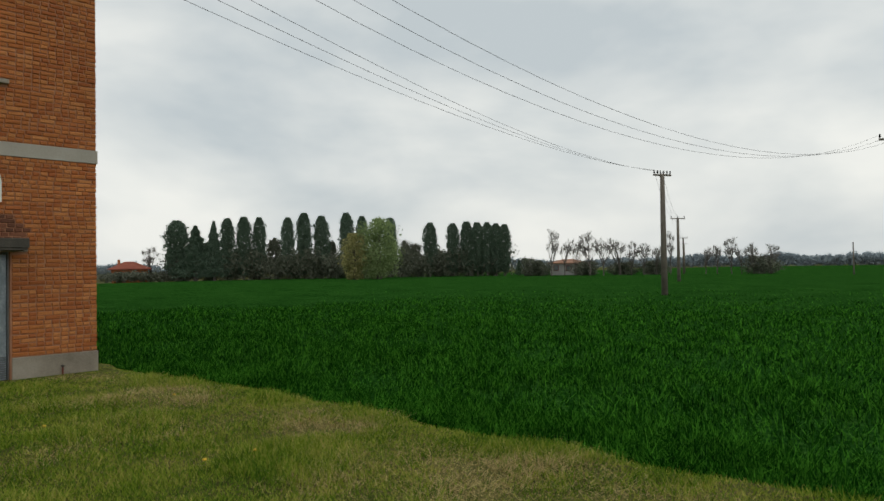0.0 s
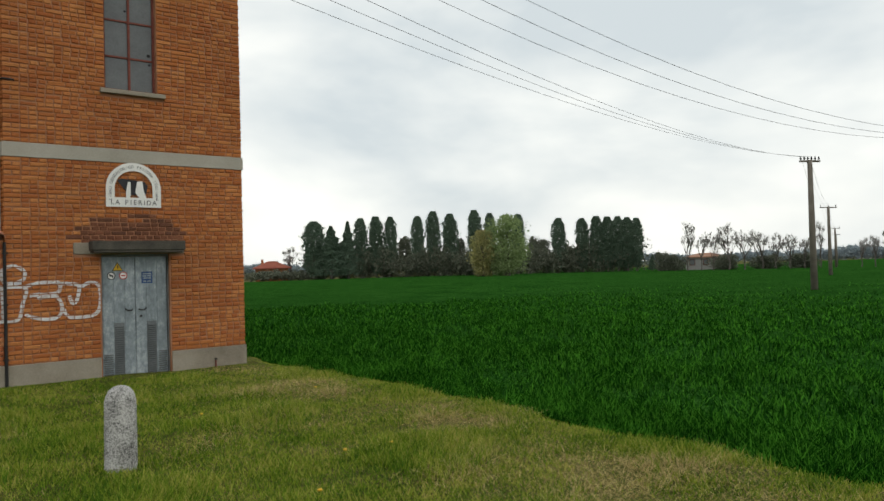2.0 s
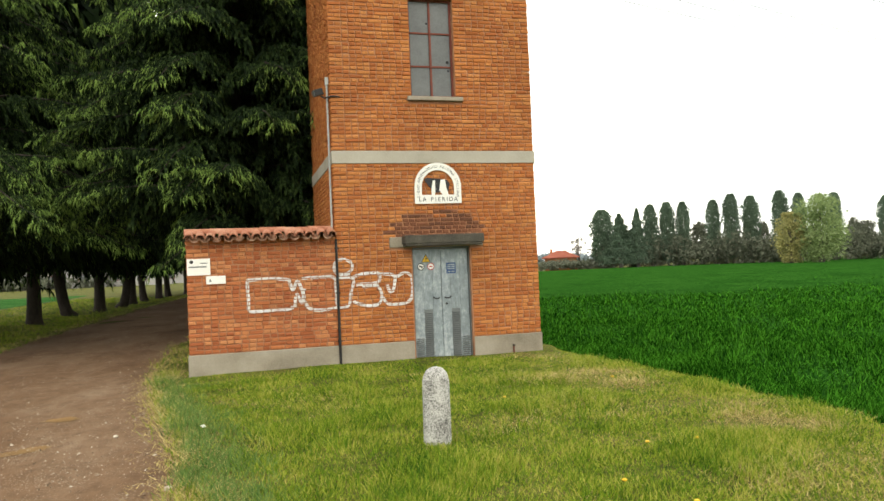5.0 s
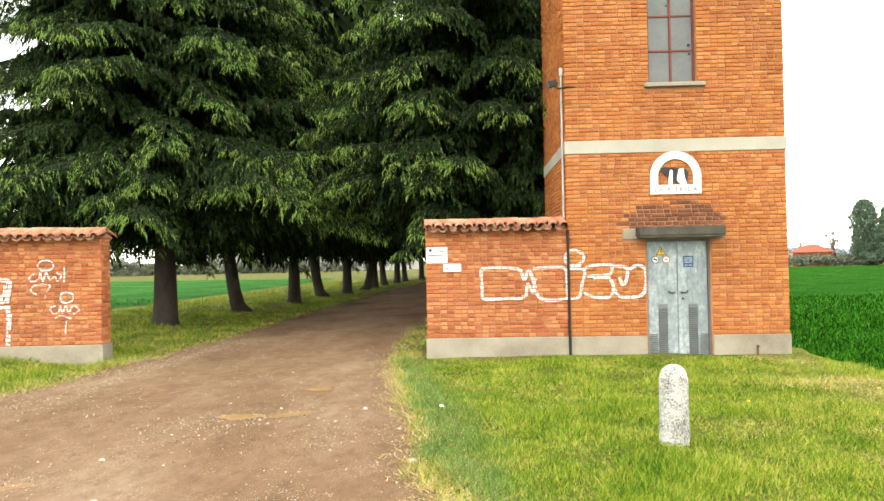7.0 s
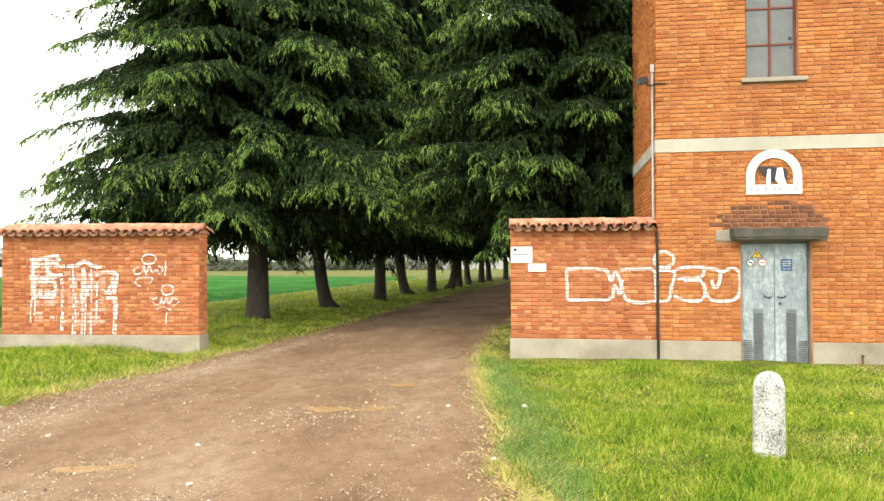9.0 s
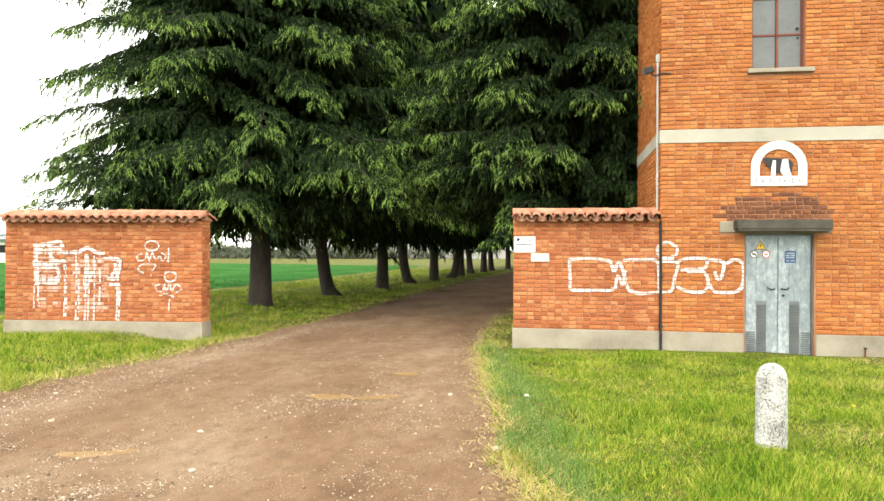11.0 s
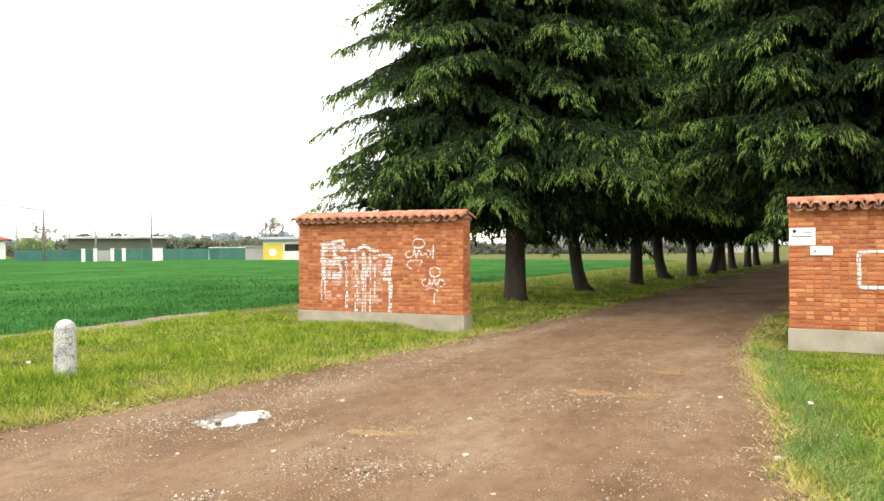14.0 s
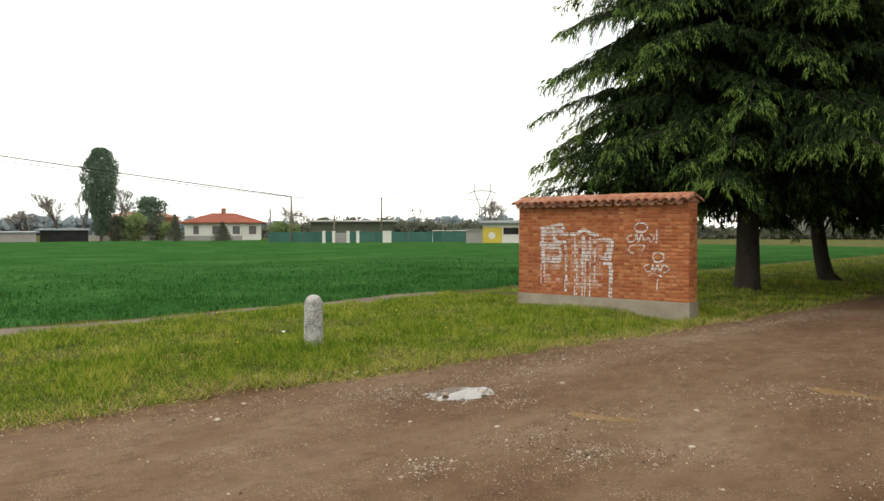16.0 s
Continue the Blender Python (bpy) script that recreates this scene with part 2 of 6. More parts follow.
def dirt_material():
    """Packed earth: long drifts of lighter and darker soil, damp pits and pale grit."""
    m, n, l, b = mat("packed_dirt", 0.9, 0, 0.1)
    drift = noise_node(n, l, 0.8, 6, 0.62, "World", (1, 0.4, 1))
    base = ramp_node(n, l, drift, [(0.30, (0.098, 0.054, 0.031)), (0.46, (0.150, 0.090, 0.053)), (0.60, (0.184, 0.119, 0.076)), (0.74, (0.240, 0.170, 0.118))])
    middle = noise_node(n, l, 6.5, 5, 0.65, "World", (1, 0.6, 1))
    base = mix_node(n, l, base, ramp_node(n, l, middle, [(0.28, (0.62, 0.60, 0.58)), (0.5, (1, 1, 1)), (0.75, (1.16, 1.15, 1.14))]), 0.75, "MULTIPLY")
    fine = noise_node(n, l, 42, 4, 0.7, "World")
    base = mix_node(n, l, base, ramp_node(n, l, fine, [(0.28, (0.55, 0.52, 0.5)), (0.46, (1, 1, 1)), (0.8, (1.1, 1.1, 1.1))]), 0.7, "MULTIPLY")
    grit = math_node(n, l, "MULTIPLY", ramp_node(n, l, noise_node(n, l, 75, 2, 0.5, "World"), [(0.60, (0, 0, 0)), (0.67, (1, 1, 1))]),
                     ramp_node(n, l, noise_node(n, l, 1.7, 5, 0.7, "World"), [(0.42, (0.06, 0.06, 0.06)), (0.62, (0.8, 0.8, 0.8))]))
    l.new(mix_node(n, l, base, (0.42, 0.345, 0.27), grit), b.inputs["Base Color"])
    bump_node(n, l, b, math_node(n, l, "ADD", math_node(n, l, "MULTIPLY", middle, 2.2), fine), 0.7, 0.014)
    return m


DIRT = dirt_material()
LANE = mottled("grey_lane", [(0.3, (0.09, 0.068, 0.048)), (0.7, (0.20, 0.16, 0.12))], 1.5, 20, 0.9, bump=0.3)
STONE = varied("gravel", [(0.3, (0.07, 0.046, 0.03)), (0.48, (0.19, 0.135, 0.09)), (0.6, (0.32, 0.25, 0.185)), (0.72, (0.50, 0.44, 0.37))], 0.85, 0, 1.0)
MUD = mottled("muddy_water", [(0.3, (0.15, 0.085, 0.034)), (0.7, (0.28, 0.165, 0.07))], 3, 25, 0.55, bump=0.1, specular=0.2)
STUCCO = mottled("white_stucco", [(0.3, (0.62, 0.6, 0.56)), (0.7, (0.76, 0.74, 0.71))], 0.6, 20, 0.9)
GREY_BUILD = mottled("grey_render", [(0.3, (0.26, 0.25, 0.24)), (0.7, (0.38, 0.37, 0.36))], 0.4, 20, 0.9)
KIOSK_YELLOW = mottled("yellow_render", [(0.3, (0.55, 0.42, 0.06)), (0.7, (0.66, 0.52, 0.1))], 0.6, 20, 0.9)
NET = mottled("green_net", [(0.3, (0.03, 0.10, 0.085)), (0.7, (0.06, 0.16, 0.13))], 0.5, 20, 0.9, bump=0)
# near-black that paints the shade inside openings; the insulators wear it too
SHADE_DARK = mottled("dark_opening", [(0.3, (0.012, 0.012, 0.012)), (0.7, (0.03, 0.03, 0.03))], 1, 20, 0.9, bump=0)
PIPE = mottled("grey_conduit", [(0.3, (0.30, 0.31, 0.31)), (0.7, (0.45, 0.46, 0.46))], 3, 40, 0.5, bump=0.05)

water = bpy.data.materials.new("puddle_water")
water.use_nodes = True
wb = water.node_tree.nodes["Principled BSDF"]
wb.inputs["Base Color"].default_value, wb.inputs["Roughness"].default_value = (0.07, 0.055, 0.04, 1), 0.03
wb.inputs["Specular IOR Level"].default_value, wb.inputs["Coat Weight"].default_value, wb.inputs["Coat IOR"].default_value, wb.inputs["Coat Roughness"].default_value = 0.5, 0.25, 1.4, 0.05
WATER = water

# ---- builders ----
rng = np.random.default_rng(7)


def thing(name, label, category, at=(0, 0, 0), turn=0.0, group="", kind=""):
    ob = new(name)
    ob.empty_display_size = 0.2
    ob.matrix_basis = pose(*at, 0, 0, turn)
    return tagged(ob, label, category, group, kind)


def part(name, data, material=None, parent=None, label="", smooth=False, kind=""):
    """A bmesh or a mesh as one mesh object under a thing or a part."""
    if isinstance(data, bmesh.types.BMesh):
        me = bpy.data.meshes.new(name)
        data.to_mesh(me)
        data.free()
    else:
        me = data
    if material and not me.materials:
        me.materials.append(material)
    if smooth:
        me.polygons.foreach_set("use_smooth", [True] * len(me.polygons))
    ob = new(name, me)
    ob.parent = parent
    return tagged(ob, label, kind=kind)


def raw(name, verts, faces, material, smooth=False):
    me = bpy.data.meshes.new(name)
    me.from_pydata(verts, [], faces)
    me.materials.append(material)
    if smooth:
        me.polygons.foreach_set("use_smooth", [True] * len(me.polygons))
    return me


def soup(name, corners, material, sides):
    """A mesh of loose polygons from an array (polygons, sides, 3)."""
    c = np.asarray(corners, np.float32).reshape(-1, sides, 3)
    me = bpy.data.meshes.new(name)
    k = len(c)
    me.vertices.add(k * sides)
    me.vertices.foreach_set("co", c.ravel())
    me.loops.add(k * sides)
    me.loops.foreach_set("vertex_index", np.arange(k * sides, dtype=np.int32))
    me.polygons.add(k)
    me.polygons.foreach_set("loop_start", np.arange(0, k * sides, sides, dtype=np.int32))
    me.update(calc_edges=True)
    me.materials.append(material)
    return me


def box(bm, x0, x1, y0, y1, z0, z1, bevel=0.0):
    v = [bm.verts.new((x, y, z)) for z in (z0, z1) for y in (y0, y1) for x in (x0, x1)]
    f = [bm.faces.new([v[i] for i in q]) for q in ((0, 2, 3, 1), (4, 5, 7, 6), (0, 1, 5, 4), (2, 6, 7, 3), (0, 4, 6, 2), (1, 3, 7, 5))]
    if bevel:
        bmesh.ops.bevel(bm, geom=list({e for q in f for e in q.edges}), offset=bevel, segments=2, affect="EDGES", profile=0.6)
    return bm


def boxes(*args, bevel=0.0):
    bm = bmesh.new()
    for a in args:
        box(bm, *a, bevel=bevel)
    return bm


def tube(bm, points, radii, sides=8, cap=True):
    """A round bar through points with a radius at each."""
    rings, pts = [], [Vector(p) for p in points]
    for i, p in enumerate(pts):
        d = (pts[min(i + 1, len(pts) - 1)] - pts[max(i - 1, 0)]).normalized()
        a = d.cross(Vector((0, 0, 1)) if abs(d.z) < 0.9 else Vector((1, 0, 0))).normalized()
        b = d.cross(a)
        r = radii[i] if isinstance(radii, (list, tuple)) else radii
        rings.append([bm.verts.new(p + r * (math.cos(2 * math.pi * k / sides) * a + math.sin(2 * math.pi * k / sides) * b)) for k in range(sides)])
    for p, q in zip(rings, rings[1:]):
        for k in range(sides):
            bm.faces.new((p[k], p[(k + 1) % sides], q[(k + 1) % sides], q[k]))
    if cap:
        bm.faces.new(rings[0][::-1])
        bm.faces.new(rings[-1])
    return bm


def tubed(points, radii, sides=8):
    return tube(bmesh.new(), points, radii, sides)


def lathe(profile, sides=24):
    """A turned body from (radius, height) pairs, bottom to top."""
    bm = bmesh.new()
    rings = [[bm.verts.new((r * math.cos(2 * math.pi * k / sides), r * math.sin(2 * math.pi * k / sides), z)) for k in range(sides)] for r, z in profile]
    for p, q in zip(rings, rings[1:]):
        for k in range(sides):
            bm.faces.new((p[k], p[(k + 1) % sides], q[(k + 1) % sides], q[k]))
    bm.faces.new(rings[0][::-1])
    bm.faces.new(rings[-1])
    return bm


def plate(outline, y0, y1, holes=()):
    """An upright slab from an (x, z) outline."""
    bm = bmesh.new()
    a = [bm.verts.new((x, y0, z)) for x, z in outline]
    b = [bm.verts.new((x, y1, z)) for x, z in outline]
    bm.faces.new(a)
    bm.faces.new(b[::-1])
    for k in range(len(a)):
        j = (k + 1) % len(a)
        bm.faces.new((a[k], b[k], b[j], a[j]))
    bmesh.ops.recalc_face_normals(bm, faces=bm.faces)
    return bm


def disc(cx, cz, r, y0, y1, sides=24):
    return plate([(cx + r * math.cos(2 * math.pi * k / sides), cz + r * math.sin(2 * math.pi * k / sides)) for k in range(sides)], y0, y1)


def ease(a, b, v):
    s = np.clip((v - a) / (b - a), 0, 1)
    return s * s * (3 - 2 * s)


def wobble(x, y, f, seed=0):
    """Cheap smooth unevenness between -1 and 1."""
    return (np.sin(f * x + 1.7 * seed + 1.3 * np.sin(0.7 * f * y + seed)) + np.sin(1.13 * f * y + 2.1 * seed + 1.1 * np.sin(0.81 * f * x))) / 2


# ---- the lie of the land ----
LEFT_Y, LEFT_X = [-12, -3, 1.5, 3.4, 4.7, 6.2, 8.2, 11, 14, 17.5, 24, 40, 60, 140], [-11.0, -7.6, -6.92, -6.83, -6.66, -6.42, -6.2, -5.93, -5.72, -5.45, -5.4, -4.9, -3.6, 2.0]
RIGHT_Y, RIGHT_X = [-12, -3, 1.5, 4.8, 6.3, 8.2, 10.7, 13.5, 16, 20, 40, 60, 140], [3.5, 0.9, 0.0, -0.29, -0.49, -0.78, -1.17, -1.45, -1.5, -1.35, -0.75, 0.35, 6.0]


def road_left(y):
    return np.interp(y, LEFT_Y, LEFT_X) + 0.07 * wobble(y, 0 * y, 2.3, 1) + 0.03 * wobble(y, 0 * y, 7.1, 2)


def road_right(y):
    return np.interp(y, RIGHT_Y, RIGHT_X) + 0.06 * wobble(y, 0 * y, 2.1, 3) + 0.03 * wobble(y, 0 * y, 6.7, 4)


def bank_edge(y):
    return 5.62 + 0.10 * wobble(y, 0 * y, 0.9, 5) + 0.07 * wobble(y, 0 * y, 2.7, 6) + 0.03 * wobble(y, 0 * y, 7.0, 7)


POTS = [(-5.3, 5.15, 0.5, 0.045), (-2.35, 7.95, 0.6, 0.035), (-3.8, 5.4, 0.42, 0.035), (-2.05, 9.55, 0.35, 0.03), (-1.7, 5.9, 0.5, 0.03), (-4.4, 9.0, 0.6, 0.03), (-4.0, 12.5, 0.8, 0.03)]


def land(x, y):
    """Height of the ground."""
    x, y = np.asarray(x, float), np.asarray(y, float)
    on_road = ease(0, 0.35, x - road_left(y)) * ease(0, 0.35, road_right(y) - x)
    h = 0.02 * wobble(x, y, 1.1, 8) + 0.012 * wobble(x, y, 3.7, 9)
    h = h + 0.09 * ease(6.3, 8.0, -x) * ease(-1, 4, y) * (1 - ease(12.2, 13.3, -x))
    h = h * (1 - on_road) + on_road * (-0.012 + 0.010 * wobble(x, y, 2.2, 10))
    for px, py, pr, pd in POTS:
        h = h - pd * np.exp(-(((x - px) / pr) ** 2 + ((y - py) / pr) ** 2))
    drop = ease(0.0, 0.30, x - bank_edge(y))
    h = h * (1 - drop) - 0.82 * drop
    return h


def axis(lo, hi, step, far):
    near = list(np.arange(lo, hi + 1e-6, step))
    out, d, v = [], step, hi
    while v < far:
        d *= 1.3
        v += d
        out.append(v)
    left, d, v = [], step, lo
    while v > -far:
        d *= 1.3
        v -= d
        left.append(v)
    return np.array(left[::-1] + near + out)


def sheet(name, xs, ys, height, material):
    gx, gy = np.meshgrid(xs, ys)
    gz = height(gx, gy)
    w = len(xs)
    faces = [(j * w + i, j * w + i + 1, (j + 1) * w + i + 1, (j + 1) * w + i) for j in range(len(ys) - 1) for i in range(w - 1)]
    return raw(name, np.stack([gx, gy, gz], -1).reshape(-1, 3).tolist(), faces, material, True)


ground = tagged(part("ground", sheet("ground", axis(-16, 8, 0.12, 2600), axis(-6, 22, 0.2, 2600), land, SOIL)), "uneven turf and soil of the flat farmland", "ground", kind="structure")

# the dirt road, a hand's breadth of crumbling edge on each side
ry = np.concatenate([np.arange(-11, 22, 0.14), np.geomspace(22, 125, 60)])
across = np.linspace(0, 1, 44)
rx = road_left(ry)[:, None] * (1 - across) + road_right(ry)[:, None] * across
rz = land(rx, ry[:, None] + 0 * rx) + 0.012 * np.sin(np.pi * across) ** 0.4
rw = len(across)
road_mesh = raw("road", np.stack([rx, ry[:, None] + 0 * rx, rz], -1).reshape(-1, 3).tolist(),
                [(j * rw + i, j * rw + i + 1, (j + 1) * rw + i + 1, (j + 1) * rw + i) for j in range(len(ry) - 1) for i in range(rw - 1)], DIRT, True)
road = tagged(part("road", road_mesh, None), "brown packed dirt road with potholes and gravel", "road", kind="structure")

ly = np.arange(-30, 13.5, 0.4)
lane_mid = -13.45 + 0.25 * wobble(ly, 0 * ly, 0.4, 3)
lane_half = 0.50 + 0.07 * wobble(ly, 0 * ly, 1.3, 4)
lane_x = np.stack([lane_mid - lane_half, lane_mid, lane_mid + lane_half], 1)
lane_z = land(lane_x, ly[:, None] + 0 * lane_x) + 0.02
lane = tagged(part("farm_lane", raw("farm_lane", np.stack([lane_x, ly[:, None] + 0 * lane_x, lane_z], -1).reshape(-1, 3).tolist(),
              [(j * 3 + i, j * 3 + i + 1, j * 3 + i + 4, j * 3 + i + 3) for j in range(len(ly) - 1) for i in range(2)], LANE, True), None), "narrow grey dirt lane beside the field", "lane", kind="structure")

# ---- brickwork ----
COURSE, BRICK_L, HEADER = 0.0685, 0.232, 0.115
brick_meshes = {}


def brick_mesh(length, k, material, depth=0.05):
    """One weathered brick with softened edges, its face towards -y, of one of a few shapes."""
    key = (round(length, 3), k, material.name)
    if key not in brick_meshes:
        r = random.Random(f"{key}")
        h, e = COURSE - 0.012, 0.009
        xs, zs = (-length / 2, -length / 2 + e, length / 2 - e, length / 2), (0, e, h - e, h)
        v, f = [], []
        for z in (0, 3):
            for x in (0, 3):
                v.append((xs[x] + r.uniform(-.003, .003), depth, zs[z]))
        for z in (0, 3):
            for x in (0, 3):
                v.append((xs[x] + r.uniform(-.003, .003), e + r.uniform(-.003, .004), zs[z] + r.uniform(-.005, .005)))
        for z in (1, 2):
            for x in (1, 2):
                v.append((xs[x] + r.uniform(-.003, .003), r.uniform(-.005, .003), zs[z] + r.uniform(-.004, .004)))
        f = [(8, 9, 11, 10), (4, 5, 9, 8), (5, 7, 11, 9), (7, 6, 10, 11), (6, 4, 8, 10), (0, 1, 5, 4), (1, 3, 7, 5), (3, 2, 6, 7), (2, 0, 4, 6)]
        brick_meshes[key] = raw("brick", v, f, material)
    return brick_meshes[key]


def lay(x0, x1, z0, z1, holes=(), seed=0):
    """Bricks of a wall face, as (middle, foot, length): stretchers and headers, courses broken at holes."""
    r, out, n = random.Random(seed), [], int(round((z1 - z0) / COURSE))
    step = (z1 - z0) / n
    for c in range(n):
        z = z0 + c * step
        runs = [(x0, x1)]
        for hx0, hx1, hz0, hz1 in holes:
            if z + step * 0.6 > hz0 and z + step * 0.4 < hz1:
                runs = [q for a, b in runs for q in ((a, min(b, hx0)), (max(a, hx1), b)) if q[1] - q[0] > 0.03]
        for a, b in runs:
            x = a
            first = (HEADER if c % 2 else BRICK_L)
            while b - x > 0.02:
                w = first if first else (HEADER if r.random() < 0.88 else BRICK_L) * r.uniform(.93, 1.07)
                first = 0
                if b - x - w < 0.07:
                    w = b - x
                if w > 0.3:
                    w = w / 2
                out.append((x + w / 2, z, w - 0.011))
                x += w
    return out


def snap(length):
    return min((HEADER - 0.014, 0.16, 0.2, BRICK_L - 0.014), key=lambda s: abs(s - length)) if length > 0.09 else length


def brickwork(parent, bricks, turn, material, single, sooty=None, seed=0):
    """Lays bricks under parent: those for which single(x, z) holds as parts, the rest as one mesh. turn maps the face plane into the parent."""
    r, verts, faces, placed = random.Random(seed), [], [], 0
    for x, z, w in bricks:
        m = SOOTY if sooty and sooty(x, z, r) else material
        me = brick_mesh(w if abs(snap(w) - w) > 0.012 else snap(w), r.randrange(7), m)
        place = turn @ pose(x, r.uniform(-0.008, 0.003), z + 0.006 + r.uniform(-.004, .004), r.uniform(-1.6, 1.6), r.uniform(-.9, .9), r.uniform(-.9, .9))
        if single(x, z) and placed < 300:
            ob = new("brick", me)
            ob.parent, ob.matrix_basis = parent, place
            placed += 1
        else:
            base = len(verts)
            verts += [tuple(place @ v.co) for v in me.vertices]
            faces += [tuple(base + i for i in p.vertices) for p in me.polygons]
            if m is SOOTY:
                sooted.update(range(len(faces) - len(me.polygons), len(faces)))
    if verts:
        me = raw("brickwork", verts, faces, material)
        if sooted:
            me.materials.append(SOOTY)
            for k in sooted:
                me.polygons[k].material_index = 1
            sooted.clear()
        tagged(part("brickwork", me, None, parent), kind="stuff")


sooted = set()

# ---- the tower ----
TX0, TX1, TY0, TY1, TOP = 1.57, 5.21, 12.32, 15.82, 10.2
tower = thing("brick_tower", "tall square orange brick transformer tower with concrete band and plinth", "tower", (0, 0, 0), kind="structure")
DX0, DX1, DZ1 = 2.885, 3.925, 1.93
WX0, WX1, WZ0, WZ1 = 2.98, 3.78, 4.56, 6.30
core = bmesh.new()
t = 0.34
fy = TY0 + 0.010
for a in ((TX0 + .017, DX0, fy, fy + t, -0.2, DZ1), (DX1, TX1 - .017, fy, fy + t, -0.2, DZ1), (TX0 + .017, TX1 - .017, fy, fy + t, DZ1, WZ0),
          (TX0 + .017, WX0, fy, fy + t, WZ0, WZ1), (WX1, TX1 - .017, fy, fy + t, WZ0, WZ1), (TX0 + .017, TX1 - .017, fy, fy + t, WZ1, TOP),
          (TX0 + .017, TX0 + t, fy + t, TY1 - t, -0.2, TOP), (TX1 - t, TX1 - .017, fy + t, TY1 - t, -0.2, TOP), (TX0 + .017, TX1 - .017, TY1 - t, TY1, -0.2, TOP)):
    box(core, *a)
part("wall_core", core, MORTAR, tower)
part("plinth", boxes((TX0 - .012, DX0 - .02, TY0 - .012, TY0 + .3, -0.3, 0.325), (DX1 + .02, TX1 + .012, TY0 - .012, TY0 + .3, -0.75, 0.325),
                     (TX0 - .012, TX0 + .28, TY0 + .3, TY1, -0.3, 0.325), (TX1 - .28, TX1 + .012, TY0 + .3, TY1, -0.75, 0.325), bevel=0.012), CONCRETE, tower, "stained grey cement plinth")
part("concrete_band", boxes((TX0 - .014, TX1 + .014, TY0 - .014, TY0 + .12, 3.385, 3.60), (TX0 - .014, TX0 + .12, TY0 + .12, TY1, 3.385, 3.60), (TX1 - .12, TX1 + .014, TY0 + .12, TY1, 3.385, 3.60), bevel=0.008), BAND, tower, "grey concrete band")
part("roof_slab", boxes((TX0 - .25, TX1 + .25, TY0 - .25, TY1 + .25, TOP, TOP + .18), bevel=0.02), CONCRETE, tower)
face = pose(0, TY0, 0)
holes = [(DX0 - .02, DX1 + .02, -1, DZ1 + .02), (2.49, 4.17, 1.93, 2.12), (WX0, WX1, WZ0 - .06, WZ1), (2.92, 3.89, WZ0 - .09, WZ0)]
side = pose(TX0, 0, 0, 0, 0, -90)


def soot(x, z, r):
    d = max(abs(x - 3.33) - 0.55, 0) / 0.34 + abs(z - 2.18) / 0.30
    return r.random() < 2.2 * (1.15 - d)


# the things on the front
door = thing("door_1", "grey galvanised steel double door with louvre vents", "door", (0, 0, 0), kind="structure")
DY = TY0 + 0.10
part("door_frame", boxes((DX0 - .015, DX0 + .017, DY - .03, DY + .06, -.06, DZ1), (DX1 - .017, DX1 + .015, DY - .03, DY + .06, -.06, DZ1), (DX0 + .017, DX1 - .017, DY - .03, DY + .06, DZ1 - .035, DZ1), bevel=.004), GALV_DARK, door)


def leaf(x0, x1, vents):
    lf = part("door_leaf", boxes((x0, x1, DY, DY + .035, -.05, DZ1 - .04), bevel=.004), GALV, door)
    w = (x1 - x0) / 3
    for k in range(3):
        part("panel", boxes((x0 + k * w + .008, x0 + (k + 1) * w - .008, DY - .007, DY - .001, 0.86 if k == 1 else .42 if k in vents else -.03, DZ1 - .06), bevel=.003), GALV, lf)
    for k in vents + [1]:
        top = .84 if k == 1 else .40
        if k == 1:
            part("lower_panel", boxes((x0 + w + .008, x0 + 2 * w - .008, DY - .006, DY - .001, -.03, .84), bevel=.003), GALV_DARK, lf)
        for i in range(int(top / .034)):
            z = i * .034
            if z + .03 < (.82 if k == 1 else .40):
                bm = boxes((x0 + k * w + .017, x0 + (k + 1) * w - .017, -.017, .004, 0, .006))
                bmesh.ops.transform(bm, matrix=pose(0, DY - .017, z, 35), verts=bm.verts)
                part("louvre", bm, GALV_DARK, lf)
    return lf


mid = (DX0 + DX1) / 2
left_leaf = leaf(DX0 + .024, mid - .003, [0])
right_leaf = leaf(mid + .003, DX1 - .024, [2])
for s, lf in ((-1, left_leaf), (1, right_leaf)):
    part("handle", tubed([(mid + s * .05, DY - .02, 1.045), (mid + s * .07, DY - .05, 1.03), (mid + s * .13, DY - .05, 1.03), (mid + s * .16, DY - .03, 1.06)], .011), BLACK, lf, "black bent handle")
part("lock", disc(mid + .08, .93, .02, DY - .02, DY - .006), BLACK, right_leaf)
part("threshold", boxes((DX0 - .015, DX1 + .015, DY - .09, DY + .1, -.16, -.055), bevel=.01), CONCRETE, door)

SY = DY - .012
warn = thing("warning_sign", "yellow triangular high voltage warning sign", "sign")
part("plate", plate([(3.055, 1.665), (3.225, 1.665), (3.14, 1.81)], SY, SY + .004), SIGN_BLACK, warn)
part("face", plate([(3.072, 1.676), (3.208, 1.676), (3.14, 1.792)], SY - .003, SY - .0005), YELLOW, warn)
part("bolt_mark", plate([(3.145, 1.765), (3.122, 1.722), (3.139, 1.722), (3.132, 1.685), (3.158, 1.732), (3.142, 1.732), (3.155, 1.765)], SY - .006, SY - .0035), SIGN_BLACK, warn)
